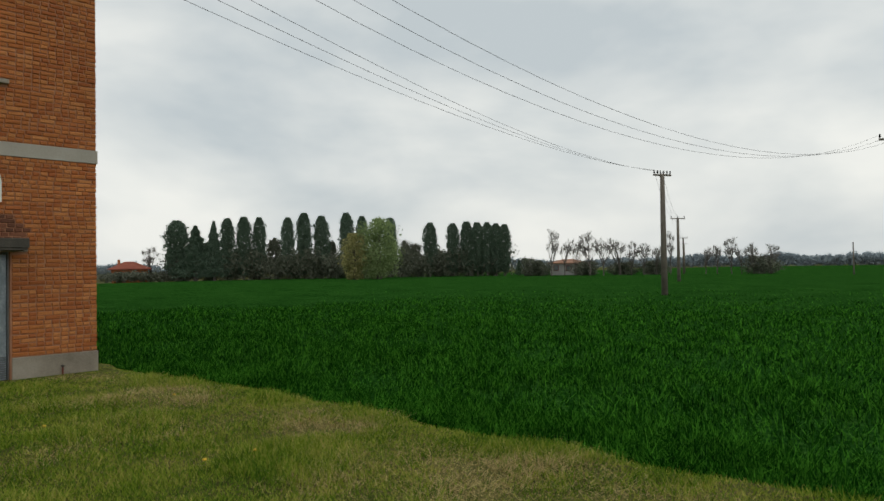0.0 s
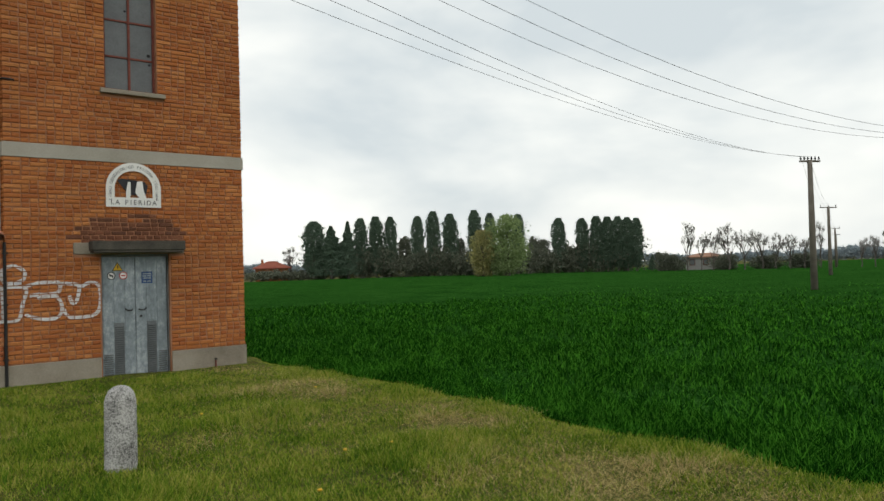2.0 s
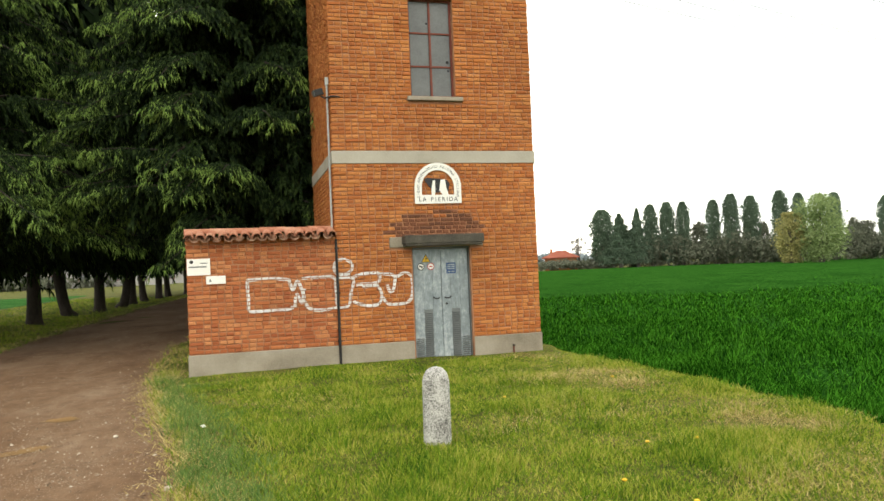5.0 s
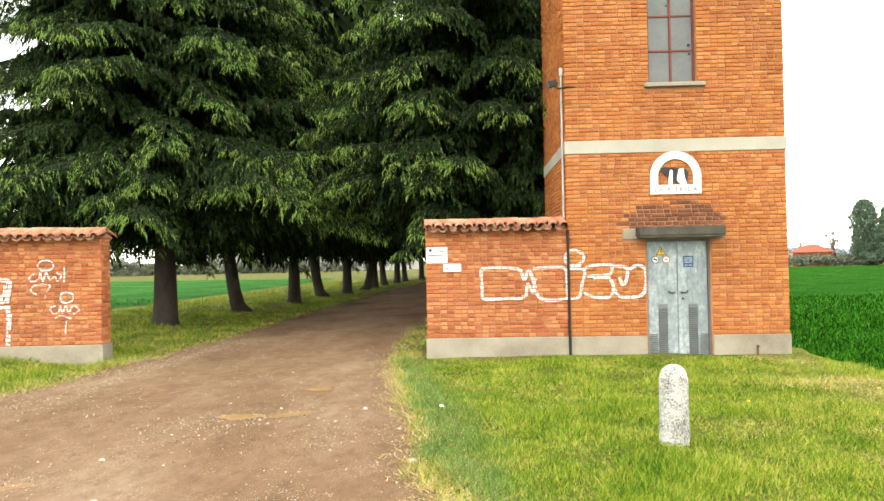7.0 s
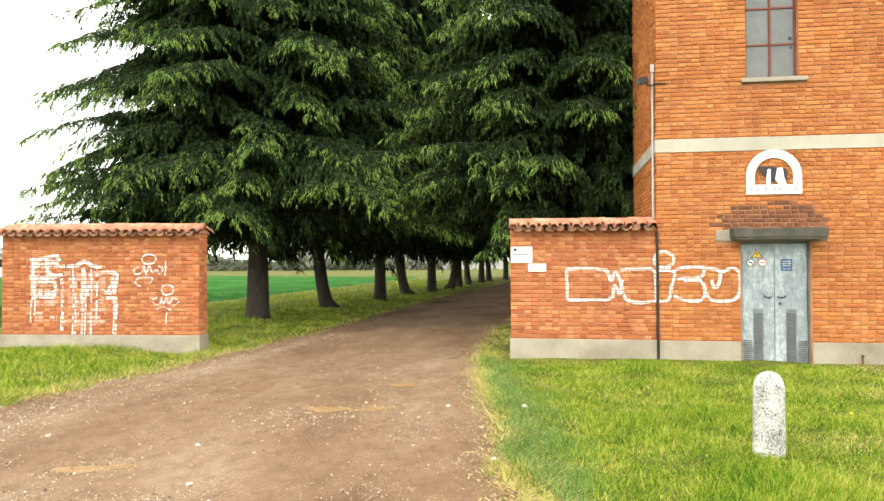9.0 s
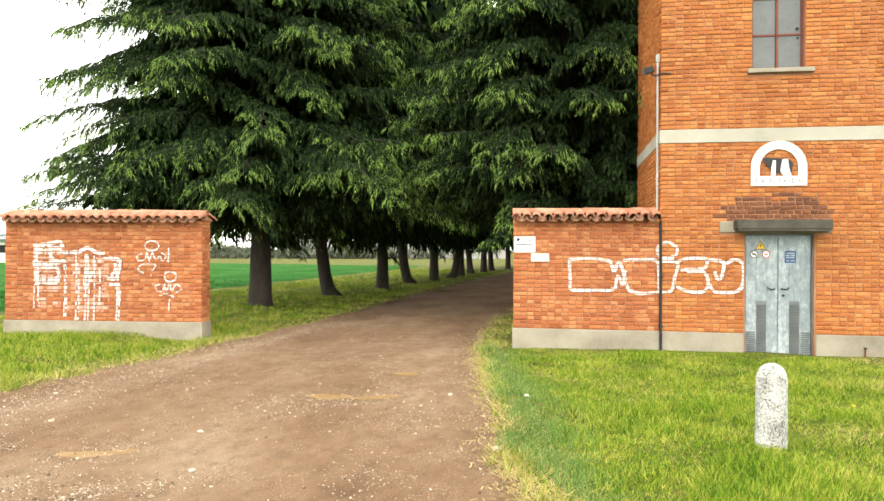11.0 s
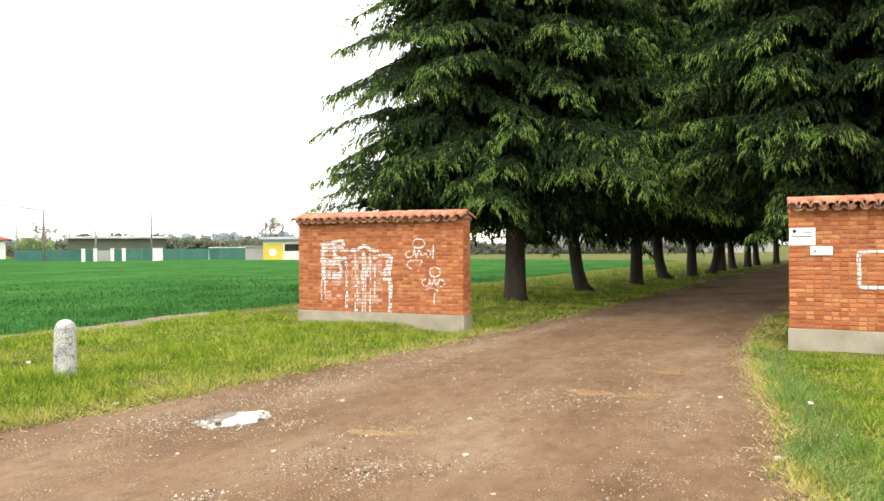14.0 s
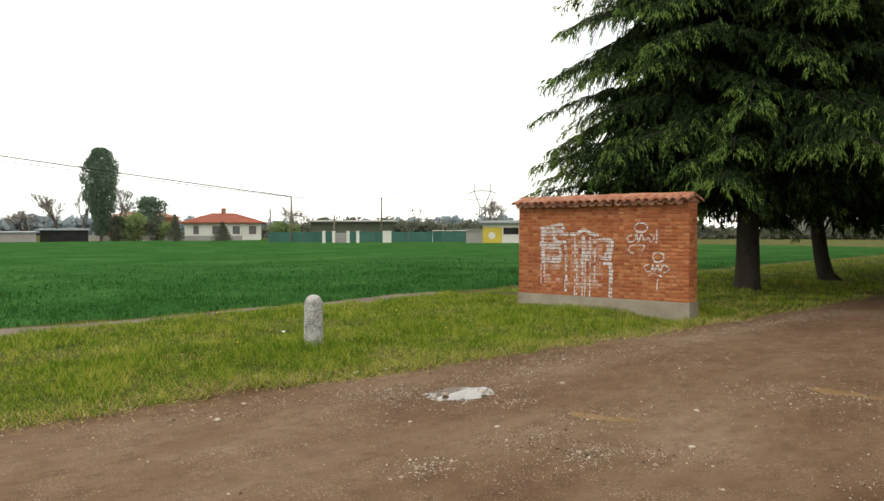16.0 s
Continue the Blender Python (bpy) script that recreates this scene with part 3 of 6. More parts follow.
for cx, bar in ((3.045, True), (3.225, False)):
    ban = thing("prohibition_sign", "small round white sign with red rim", "sign", group="door signs")
    part("rim", disc(cx, 1.59, .062, SY, SY + .004), RED if not bar else SIGN_BLACK, ban)
    part("face", disc(cx, 1.59, .049, SY - .003, SY - .0005), WHITE, ban)
    part("mark", boxes((cx - .03, cx + .03, SY - .006, SY - .0035, 1.58, 1.60)), RED if not bar else SIGN_BLACK, ban)
    if bar:
        bm = boxes((-.04, .04, SY - .0065, SY - .0036, -.008, .008))
        bmesh.ops.transform(bm, matrix=pose(cx, 0, 1.59, 0, 42), verts=bm.verts)
        part("slash", bm, SIGN_BLACK, ban)
blue = thing("notice_plate", "small dark blue enamel plate with faded writing", "sign")
part("plate", boxes((3.505, 3.675, SY, SY + .004, 1.455, 1.645)), BLUE, blue)
for zz, a, b in ((1.61, .02, .15), (1.575, .015, .07), (1.575, .085, .155), (1.54, .02, .15), (1.49, .025, .07), (1.49, .09, .15)):
    part("line", boxes((3.505 + a, 3.505 + b, SY - .003, SY - .0005, zz - .011, zz + .009)), GALV, blue)

part("lintel", boxes((2.49, 4.17, TY0 - .012, TY0 + .15, 1.935, 2.115), bevel=.012), CONCRETE, tower, "flush concrete lintel")
canopy = thing("door_canopy", "dark mossy projecting concrete slab over the door", "canopy")
part("slab", boxes((2.70, 4.10, TY0 - .30, TY0 - .014, 1.985, 2.13), bevel=.014), DARK_CONCRETE, canopy)
part("drip_edge", boxes((2.72, 4.08, TY0 - .285, TY0 - .02, 1.95, 1.983), bevel=.006), DARK_CONCRETE, canopy)

win = thing("window_1", "tall window with rust red steel bars and dusty panes", "window", kind="structure")
WY = TY0 + .13
part("window_sill", boxes((2.90, 3.90, TY0 - .07, TY0 + .16, WZ0 - .085, WZ0 - .015), bevel=.012), CONCRETE, win)
fr = part("window_frame", boxes((WX0, WX0 + .035, WY - .02, WY + .03, WZ0, WZ1), (WX1 - .035, WX1, WY - .02, WY + .03, WZ0, WZ1), (WX0 + .035, WX1 - .035, WY - .02, WY + .03, WZ0, WZ0 + .03), (WX0 + .035, WX1 - .035, WY - .02, WY + .03, WZ1 - .035, WZ1)), RUST, win)
wm = (WX0 + WX1) / 2
part("upright", boxes((wm - .017, wm + .017, WY - .02, WY + .03, WZ0 + .03, WZ1 - .035)), RUST, win)
rows_z = [WZ0 + .03, 5.11, 5.70, WZ1 - .035]
for zz in rows_z[1:3]:
    part("crossbar", boxes((WX0 + .035, wm - .017, WY - .012, WY + .02, zz - .014, zz + .014), (wm + .017, WX1 - .035, WY - .012, WY + .02, zz - .014, zz + .014)), RUST, win)
for a, b in zip(rows_z, rows_z[1:]):
    for p0, p1 in ((WX0 + .035, wm - .017), (wm + .017, WX1 - .035)):
        part("pane", boxes((p0, p1, WY + .008, WY + .013, a, b)), GLASS, win)
# black discs laid on the panes paint the dark of holes
for hx, hz, hr in ((3.33, 5.88, .02), (3.69, 5.20, .028), (3.70, 5.05, .02)):
    part("hole", disc(hx, hz, hr, WY + .002, WY + .006, 9), SHADE_DARK, win)
# unseen dark sheet added behind the panes in place of an unlit room
part("room_back", boxes((WX0 - .2, WX1 + .2, TY0 + .5, TY0 + .52, WZ0 - .2, WZ1 + .2)), SHADE_DARK, win)

# ---- the two gate walls ----
def gate_wall(name, label, x0, x1, depth, at, turn, top, seed, single, skew=False, base=-.25):
    w = thing(name, label, "wall", at, turn, group="gate walls", kind="structure")
    part("wall_core", boxes((x0 + .010, x1 - .010, .010, depth - .010, -.25, top)), MORTAR, w)
    part("plinth", boxes((x0 - .015, x1 + .015, -.015, depth + .015, base, .33), bevel=.012), CONCRETE, w, "stained cement plinth")
    front = lay(x0, x1, .335, top, (), seed)
    if skew:
        back_side = lay(-depth + .02, -.02, .335, top, (), seed + 1)
        brickwork(w, back_side, pose(x1, 0, 0, 0, 0, 90) @ pose(depth, 0, 0), BRICK_WALL, lambda x, z: False, None, seed + 2)
    else:
        back_side = lay(.02, depth - .02, .335, top, (), seed + 1)
        brickwork(w, back_side, pose(x0, 0, 0, 0, 0, -90) @ pose(-depth, 0, 0), BRICK_WALL, lambda x, z: False, None, seed + 2)
    return w, front


def pantile(length=.34, r=.066):
    """A half-round clay tile, narrower at one end, with thickness; it runs down along -y."""
    bm, n = bmesh.new(), 7
    rings = []
    for y, rr in ((0, r), (-length, r * 1.14)):
        for off in (0, .014):
            rings.append([bm.verts.new(((rr - off) * math.cos(math.pi * k / n), y, (rr - off) * .95 * math.sin(math.pi * k / n))) for k in range(n + 1)])
    o0, i0, o1, i1 = rings
    for k in range(n):
        bm.faces.new((o0[k], o0[k + 1], o1[k + 1], o1[k]))
        bm.faces.new((i0[k + 1], i0[k], i1[k], i1[k + 1]))
        bm.faces.new((o1[k], o1[k + 1], i1[k + 1], i1[k]))
        bm.faces.new((o0[k + 1], o0[k], i0[k], i0[k + 1]))
    for a, b, c, d in ((o0[0], o1[0], i1[0], i0[0]), (o1[n], o0[n], i0[n], i1[n])):
        bm.faces.new((a, b, c, d))
    bmesh.ops.recalc_face_normals(bm, faces=bm.faces)
    me = bpy.data.meshes.new("roof_tile")
    bm.to_mesh(me)
    bm.free()
    return me


TILE_MESH, PAN_MESH = pantile(), pantile(.34, .068)
TILE_MESH.materials.append(TILE)
PAN_MESH.materials.append(TILE_OLD)
RIDGE_MESH = pantile(.42, .085)
RIDGE_MESH.materials.append(TILE)


def tile_cap(name, label, parent_at, turn, x0, x1, depth, top, seed):
    """A small two-sided roof of clay tiles along a wall, with a ridge."""
    r = random.Random(seed)
    cap = thing(name, label, "roof", parent_at, turn, group="tile caps", kind="structure")
    m, rise = depth / 2, .075
    bm = plate([(-.075, 0), (depth + .075, 0), (m, rise)], x0, x1)
    bmesh.ops.transform(bm, matrix=Matrix(((0, 1, 0, 0), (1, 0, 0, 0), (0, 0, 1, top + .003), (0, 0, 0, 1))), verts=bm.verts)
    bmesh.ops.recalc_face_normals(bm, faces=bm.faces)
    part("bedding", bm, MORTAR, cap)
    n = int(round((x1 - x0 - .1) / .176))
    step = (x1 - x0 - .1) / n
    pitch = math.degrees(math.atan2(rise, m + .075))
    for flip in (0, 180):
        for k in range(n + 1):
            x = x0 + .05 + k * step + r.uniform(-.006, .006)
            side_m = pose((x0 + x1) / 2, m, 0, 0, 0, flip) @ pose(-(x0 + x1) / 2, -m, 0)
            if k < n:
                ob = new("pan_tile", PAN_MESH)
                ob.parent, ob.matrix_basis = cap, side_m @ pose(x + step / 2, m - .02, top + rise + .058, pitch, 0, r.uniform(-2, 2)) @ pose(0, 0, -.005, 0, 180) @ pose(0, -.02 - r.uniform(0, .02), 0)
            ob = new("roof_tile", TILE_MESH)
            ob.parent, ob.matrix_basis = cap, side_m @ pose(x, m - .02, top + rise + .028, pitch, r.uniform(-3, 3), r.uniform(-3, 3)) @ pose(0, -.03 + r.uniform(-.02, .02), .02)
    n = int((x1 - x0) / .38)
    for k in range(n):
        ob = new("ridge_tile", RIDGE_MESH)
        x = x0 + (k + 1) * (x1 - x0) / n
        ob.parent, ob.matrix_basis = cap, pose(x, m, top + rise + .035 + r.uniform(0, .012), r.uniform(-1.5, 1.5), r.uniform(-3, 3), -90 + r.uniform(-2, 2))
    return cap


RW_TOP, LW_TOP = 2.155, 2.135
rwall, rwall_bricks = gate_wall("gate_wall_right", "short orange brick gate wall with spray paint and notices", -.81, TX0 - .004, .38, (0, TY0 + .004, 0), 0, RW_TOP, 21, None)
LW_TURN = math.degrees(math.atan2(12.137 - 11.857, -6.307 + 9.98))
lwall, lwall_bricks = gate_wall("gate_wall_left", "short orange brick gate wall covered in white graffiti", 0, 3.69, .38, (-9.98, 11.857, 0), LW_TURN, LW_TOP, 31, None, True)
tile_cap("tile_cap", "curved red clay roof tiles capping the gate wall", (0, TY0 + .004, 0), 0, -.81, TX0 - .02, .38, RW_TOP, 5)
tile_cap("tile_cap", "curved red clay roof tiles capping the gate wall", (-9.98, 11.857, 0), LW_TURN, -.02, 3.71, .38, LW_TOP, 6)


# ---- things on and before the tower ----
def bollard(at, label, lean):
    b = thing("stone_bollard", label, "bollard", at, 0, group="granite bollards")
    prof = [(.128, -.15), (.128, .0), (.127, .3), (.124, .55), (.122, .60), (.113, .645), (.094, .685), (.064, .712), (.028, .726), (.006, .729)]
    bm = lathe(prof, 28)
    for v in bm.verts:
        v.co += .0035 * noise.noise_vector(v.co * 9)
    part("shaft", bm, GRANITE, b, "", True)
    b.rotation_euler = (radians(lean), radians(lean * .4), 0)
    return b


bollard((1.69, 6.47, -.03), "speckled grey granite bollard with rounded top on the lawn", .8)
bollard((-8.40, 5.56, .045), "speckled pale granite bollard with rounded top in the verge", -.6)

drain = thing("downpipe", "thin black iron downpipe fixed to the brick", "pipe")
part("pipe", tubed([(TX0 + .012, TY0 - .03, -.05), (TX0 + .008, TY0 - .03, 1.1), (TX0 + .004, TY0 - .03, 2.12)], .022), BLACK, drain)
for zz in (.4, 1.2, 1.95):
    part("bracket", boxes((TX0 - .025, TX0 + .045, TY0 - .034, TY0 + .005, zz, zz + .022)), BLACK, drain)
conduit = thing("conduit", "grey metal conduit up the tower corner", "conduit")
part("tube", tubed([(TX0 - .035, TY0 + .12, 2.3), (TX0 - .035, TY0 + .12, 4.74)], .018), PIPE, conduit)
part("cap", boxes((TX0 - .065, TX0 - .005, TY0 + .09, TY0 + .15, 4.74, 4.87), bevel=.006), PIPE, conduit)
flood = thing("floodlight", "small black floodlight on a bracket at the tower corner", "lamp")
bm = boxes((-.11, .05, -.06, .06, -.055, .055), bevel=.012)
bmesh.ops.transform(bm, matrix=pose(TX0 - .16, TY0 + .14, 4.62, 0, -18, 15), verts=bm.verts)
part("housing", bm, BLACK, flood)
bm = boxes((-.118, -.112, -.05, .05, -.045, .045))
bmesh.ops.transform(bm, matrix=pose(TX0 - .16, TY0 + .14, 4.62, 0, -18, 15), verts=bm.verts)
part("lens", bm, GLASS, flood)
part("bracket", tubed([(TX0 - .14, TY0 + .12, 4.55), (TX0 - .08, TY0 + .09, 4.51), (TX0 + .02, TY0 - .02, 4.52), (TX0 + .16, TY0 - .028, 4.51)], .014), BLACK, flood)
spout = thing("iron_peg", "small rusty iron peg in the plinth", "fitting")
part("stem", tubed([(4.66, TY0 - .03, -.05), (4.66, TY0 - .035, .12)], .013), RUST, spout)
part("cap", tubed([(4.66, TY0 - .06, .13), (4.66, TY0 - .01, .13)], .017), BLACK, spout)

# the arched sign: a white frame cut out round a plain dark and white shape
arch = thing("arched_sign", "white arched enamel sign with black lettering", "sign")
AX, AZ, AR = 3.38, 2.68, .42
spring = AZ + .71 - AR


def arc(r, a0=0.0, a1=math.pi, n=28):
    return [(AX + r * math.cos(a0 + (a1 - a0) * k / n), spring + r * math.sin(a0 + (a1 - a0) * k / n)) for k in range(n + 1)]


GY = TY0 - .035
bm = bmesh.new()
outer = [(AX + AR, AZ)] + arc(AR) + [(AX - AR, AZ)]
inner = [(AX + .29, AZ + .15)] + arc(.29) + [(AX - .29, AZ + .15)]
vo, vi = [[[bm.verts.new((x, y, z)) for x, z in ring] for y in (GY, GY + .012)] for ring in (outer, inner)]
for k in range(len(outer) - 1):
    bm.faces.new((vo[0][k], vo[0][k + 1], vi[0][k + 1], vi[0][k]))
    bm.faces.new((vo[1][k + 1], vo[1][k], vi[1][k], vi[1][k + 1]))
    bm.faces.new((vo[0][k + 1], vo[0][k], vo[1][k], vo[1][k + 1]))
    bm.faces.new((vi[0][k], vi[0][k + 1], vi[1][k + 1], vi[1][k]))
for side_y in (0, 1):
    bm.faces.new((vo[side_y][0], vi[side_y][0], vi[side_y][-1], vo[side_y][-1]))
bm.faces.new((vi[0][0], vi[0][-1], vi[1][-1], vi[1][0]))
bm.faces.new((vo[0][0], vo[0][-1], vo[1][-1], vo[1][0]))
bmesh.ops.recalc_face_normals(bm, faces=bm.faces)
part("frame", bm, WHITE, arch)
part("emblem", plate([(AX - .25, spring + .13), (AX - .19, spring + .16), (AX + .17, spring + .12), (AX + .21, spring + .06), (AX + .19, spring - .08), (AX - .06, spring - .10), (AX - .17, spring + .02)], GY + .002, GY + .01), SIGN_BLACK, arch, "plain dark shape")
part("emblem_patch", plate([(AX + .05, spring + .12), (AX + .13, spring + .13), (AX + .15, spring - .02), (AX + .20, spring - .17), (AX + .1, spring - .17), (AX + .02, spring - .06)], GY - .003, GY + .0015), WHITE, arch)
part("emblem_patch", plate([(AX - .09, spring + .11), (AX - .05, spring + .11), (AX - .05, spring - .10), (AX - .075, spring - .2), (AX - .12, spring - .2), (AX - .12, spring - .05)], GY - .003, GY + .0015), WHITE, arch)


def letters(text, size, place, parent, material=SIGN_BLACK, align="CENTER", gap=1.0):
    c = bpy.data.curves.new("lettering", "FONT")
    c.body, c.size, c.align_x, c.align_y, c.extrude, c.space_character, c.resolution_u = text, size, align, "CENTER", .001, gap, 3
    tmp = bpy.data.objects.new("lettering", c)
    scene.collection.objects.link(tmp)
    me = bpy.data.meshes.new_from_object(tmp.evaluated_get(bpy.context.evaluated_depsgraph_get()))
    bpy.data.objects.remove(tmp)
    bpy.data.curves.remove(c)
    bm = bmesh.new()
    bm.from_mesh(me)
    bmesh.ops.remove_doubles(bm, verts=bm.verts, dist=1e-5)
    bm.to_mesh(me)
    bm.free()
    me.materials.clear()
    me.materials.append(material)
    me.transform(place)
    return part("lettering", me, None, parent)


pen = AX - .36
for ch, step_w in zip("LA PIERIDA", (.066, .078, .05, .072, .048, .07, .074, .048, .082, .08)):
    if ch != " ":
        letters(ch, .106, pose(pen + step_w / 2, GY - .003, AZ + .07, 90), arch)
    pen += step_w * 1.08
words = "LIBRO GENEALOGICO FRISONA ITALIANA"
run = 2 * .19 + math.pi * .352
for k, ch in enumerate(words):
    if ch == " ":
        continue
    d = (k + .5) / len(words) * run
    if d < .19:
        px, pz, ang = AX - .352, spring - .19 + d, 90
    elif d > run - .19:
        px, pz, ang = AX + .352, spring - (d - (run - .19)), -90
    else:
        a = math.pi - (d - .19) / .352
        px, pz, ang = AX + .352 * math.cos(a), spring + .352 * math.sin(a), math.degrees(a) - 90
    letters(ch, .062, pose(px, GY - .003, pz, 90) @ pose(0, 0, 0, 0, 0, ang), arch)

NY = TY0 - .022
note = thing("wall_notice", "white metal notice board with faded writing", "sign", group="wall notices")
part("board", boxes((-.80, -.445, NY, NY + .012, 1.60, 1.865), bevel=.003), WHITE, note)
part("logo", disc(-.73, 1.815, .028, NY - .003, NY - .0005), SIGN_BLACK, note)
part("line", boxes((-.60, -.49, NY - .003, NY - .0005, 1.785, 1.80)), GALV_DARK, note)
part("line", boxes((-.77, -.50, NY - .003, NY - .0005, 1.725, 1.745)), GALV_DARK, note)
note = thing("wall_notice", "narrow white notice board with one small mark", "sign", group="wall notices")
part("board", boxes((-.515, -.215, NY, NY + .012, 1.452, 1.582), bevel=.003), WHITE, note)
part("mark", plate([(-.47, 1.49), (-.43, 1.49), (-.455, 1.545)], NY - .003, NY - .0005), GALV_DARK, note)


# ---- spray paint that lies on the brick faces and leaves the joints bare ----
def clip(poly, x0, x1, z0, z1):
    for ax, lim, keep in ((0, x0, 1), (0, x1, -1), (1, z0, 1), (1, z1, -1)):
        out = []
        for a, b in zip(poly, poly[1:] + poly[:1]):
            ia, ib = keep * (a[ax] - lim) >= 0, keep * (b[ax] - lim) >= 0
            if ia:
                out.append(a)
            if ia != ib:
                s = (lim - a[ax]) / (b[ax] - a[ax])
                out.append((a[0] + s * (b[0] - a[0]), a[1] + s * (b[1] - a[1])))
        poly = out
        if len(poly) < 3:
            return []
    return poly


def strokes(lines, bricks, width, seed, skip=0.0):
    """Quads along smooth lines, cut to the bricks that they cross."""
    r, polys = random.Random(seed), []
    for line in lines:
        pts = [Vector(p) for p in line]
        dense = []
        for i in range(len(pts) - 1):
            p0, p1, p2, p3 = pts[max(i - 1, 0)], pts[i], pts[i + 1], pts[min(i + 2, len(pts) - 1)]
            for k in range(6):
                s = k / 6
                dense.append(.5 * (2 * p1 + (p2 - p0) * s + (2 * p0 - 5 * p1 + 4 * p2 - p3) * s * s + (3 * p1 - p0 - 3 * p2 + p3) * s ** 3))
        dense.append(pts[-1])
        for a, b in zip(dense, dense[1:]):
            d = (b - a)
            if d.length < 1e-5:
                continue
            n = Vector((-d.y, d.x)).normalized() * width * r.uniform(.42, .56)
            e = d.normalized() * width * .2
            polys.append([tuple(a - e + n), tuple(b + e + n), tuple(b + e - n), tuple(a - e - n)])
    verts, faces, layer = [], [], 0
    for poly in polys:
        layer += 1
        px, pz = [p[0] for p in poly], [p[1] for p in poly]
        for x, z, w in bricks:
            if x + w / 2 < min(px) or x - w / 2 > max(px) or z + .06 < min(pz) or z > max(pz) or r.random() < skip:
                continue
            q = clip(poly, x - w / 2, x + w / 2, z + .006, z + .06)
            if q:
                base = len(verts)
                verts += [(p[0], -.0105 - .0002 * (layer % 9), p[1]) for p in q]
                faces.append(tuple(range(base, base + len(q))))
    return verts, faces


rw_paint = rwall_bricks + [b for b in lay(TX0, TX1, .33, 3.385, [(DX0 - .02, DX1 + .02, -1, DZ1 + .02), (2.49, 4.17, 1.93, 2.12), (WX0, WX1, WZ0 - .06, WZ1), (2.92, 3.89, WZ0 - .09, WZ0)], 11) if b[1] < 2]
tag_lines = [
    [(.78, 1.47), (.5, 1.50), (.18, 1.49), (.12, 1.46), (.13, 1.15), (.15, .99), (.45, .985), (.78, .99), (.82, 1.02)],
    [(.78, 1.47), (.84, 1.30), (.92, 1.44), (1.0, 1.24), (1.03, 1.10), (1.10, .98), (1.3, .94), (1.56, .97)],
    [(.86, 1.02), (.90, 1.22), (.98, 1.08), (1.02, 1.30)],
    [(1.0, 1.48), (1.3, 1.49), (1.52, 1.47), (1.55, 1.25), (1.57, .98), (1.75, 1.0), (1.80, 1.22), (1.84, 1.44), (1.58, 1.47)],
    [(1.66, 1.52), (1.80, 1.56), (1.83, 1.68), (1.72, 1.77), (1.57, 1.74), (1.53, 1.62), (1.60, 1.52), (1.78, 1.52)],
    [(1.84, 1.47), (2.05, 1.52), (2.28, 1.51), (2.26, 1.36), (2.0, 1.34), (1.9, 1.33)],
    [(2.0, 1.29), (2.24, 1.30), (2.32, 1.15), (2.27, 1.0), (2.1, .97), (1.9, 1.02), (1.84, 1.06)],
    [(2.28, 1.50), (2.5, 1.48), (2.56, 1.42), (2.52, 1.22), (2.46, 1.20), (2.42, 1.30)],
    [(2.56, 1.42), (2.72, 1.50), (2.84, 1.44), (2.86, 1.2), (2.80, 1.02), (2.6, .97), (2.42, .99), (2.34, 1.1)],
]
pv, pf = strokes(tag_lines, rw_paint, .052, 3, .02)
g = thing("graffiti", "looping white outline graffiti sprayed over the brick", "graffiti", (0, TY0, 0), group="spray paint")
part("paint", raw("paint", pv, pf, PAINT), None, g, kind="stuff")

big = [[(x, z1), (x + .01, (z0 + z1) / 2), (x - .005, z0)] for x, z0, z1 in ((.57, .52, 1.65), (.64, .62, 1.3), (1.14, .34, 1.36), (1.17, .36, 1.3), (1.36, .34, 1.55), (1.40, .36, 1.4), (1.53, .34, 1.52), (1.59, .34, 1.45), (1.70, .35, 1.5), (1.80, .6, 1.55), (2.12, .36, .98), (2.16, .34, .98))]
bold = [
    [(.54, 1.68), (.75, 1.70), (.95, 1.73), (1.04, 1.76), (1.11, 1.66)], [(.56, 1.62), (.80, 1.64), (1.10, 1.64)], [(.60, 1.64), (.61, 1.35), (.62, 1.04), (.64, .98)], [(.57, 1.56), (.9, 1.58), (1.11, 1.58)],
    [(.55, 1.38), (.8, 1.36), (1.0, 1.37), (1.14, 1.40), (1.15, 1.3)], [(.56, 1.31), (.8, 1.29), (1.0, 1.30)], [(.66, 1.02), (.85, 1.01), (1.02, 1.03), (1.04, 1.15), (1.02, 1.28)], [(.70, 1.08), (.9, 1.08), (1.02, 1.1)], [(.86, 1.56), (.92, 1.44), (1.06, 1.38)],
    [(1.12, 1.56), (1.4, 1.57), (1.5, 1.62), (1.6, 1.64), (1.72, 1.57), (1.88, 1.55)], [(1.56, 1.52), (1.55, 1.2), (1.52, 1.02), (1.58, .96)], [(1.66, 1.22), (1.62, 1.1), (1.66, .98)],
    [(1.90, 1.45), (2.05, 1.45), (2.18, 1.42), (2.16, 1.25), (2.13, 1.11)], [(2.10, 1.40), (2.09, 1.22), (2.02, 1.15)], [(1.95, 1.10), (2.05, 1.09), (2.15, 1.10)], [(2.0, .985), (2.1, 1.0), (2.17, .95), (2.16, .7)],
]
pv, pf = strokes(bold, lwall_bricks, .066, 5, .17)
g = thing("graffiti", "large dripping white graffiti sprayed on the brick", "graffiti", (-9.98, 11.857, 0), LW_TURN, group="spray paint")
part("paint", raw("paint", pv, pf, PAINT), None, g, kind="stuff")
pv, pf = strokes(big, lwall_bricks, .032, 6, .3)
part("drip", raw("drip", pv, pf, PAINT), None, g, "white paint drips", kind="stuff")
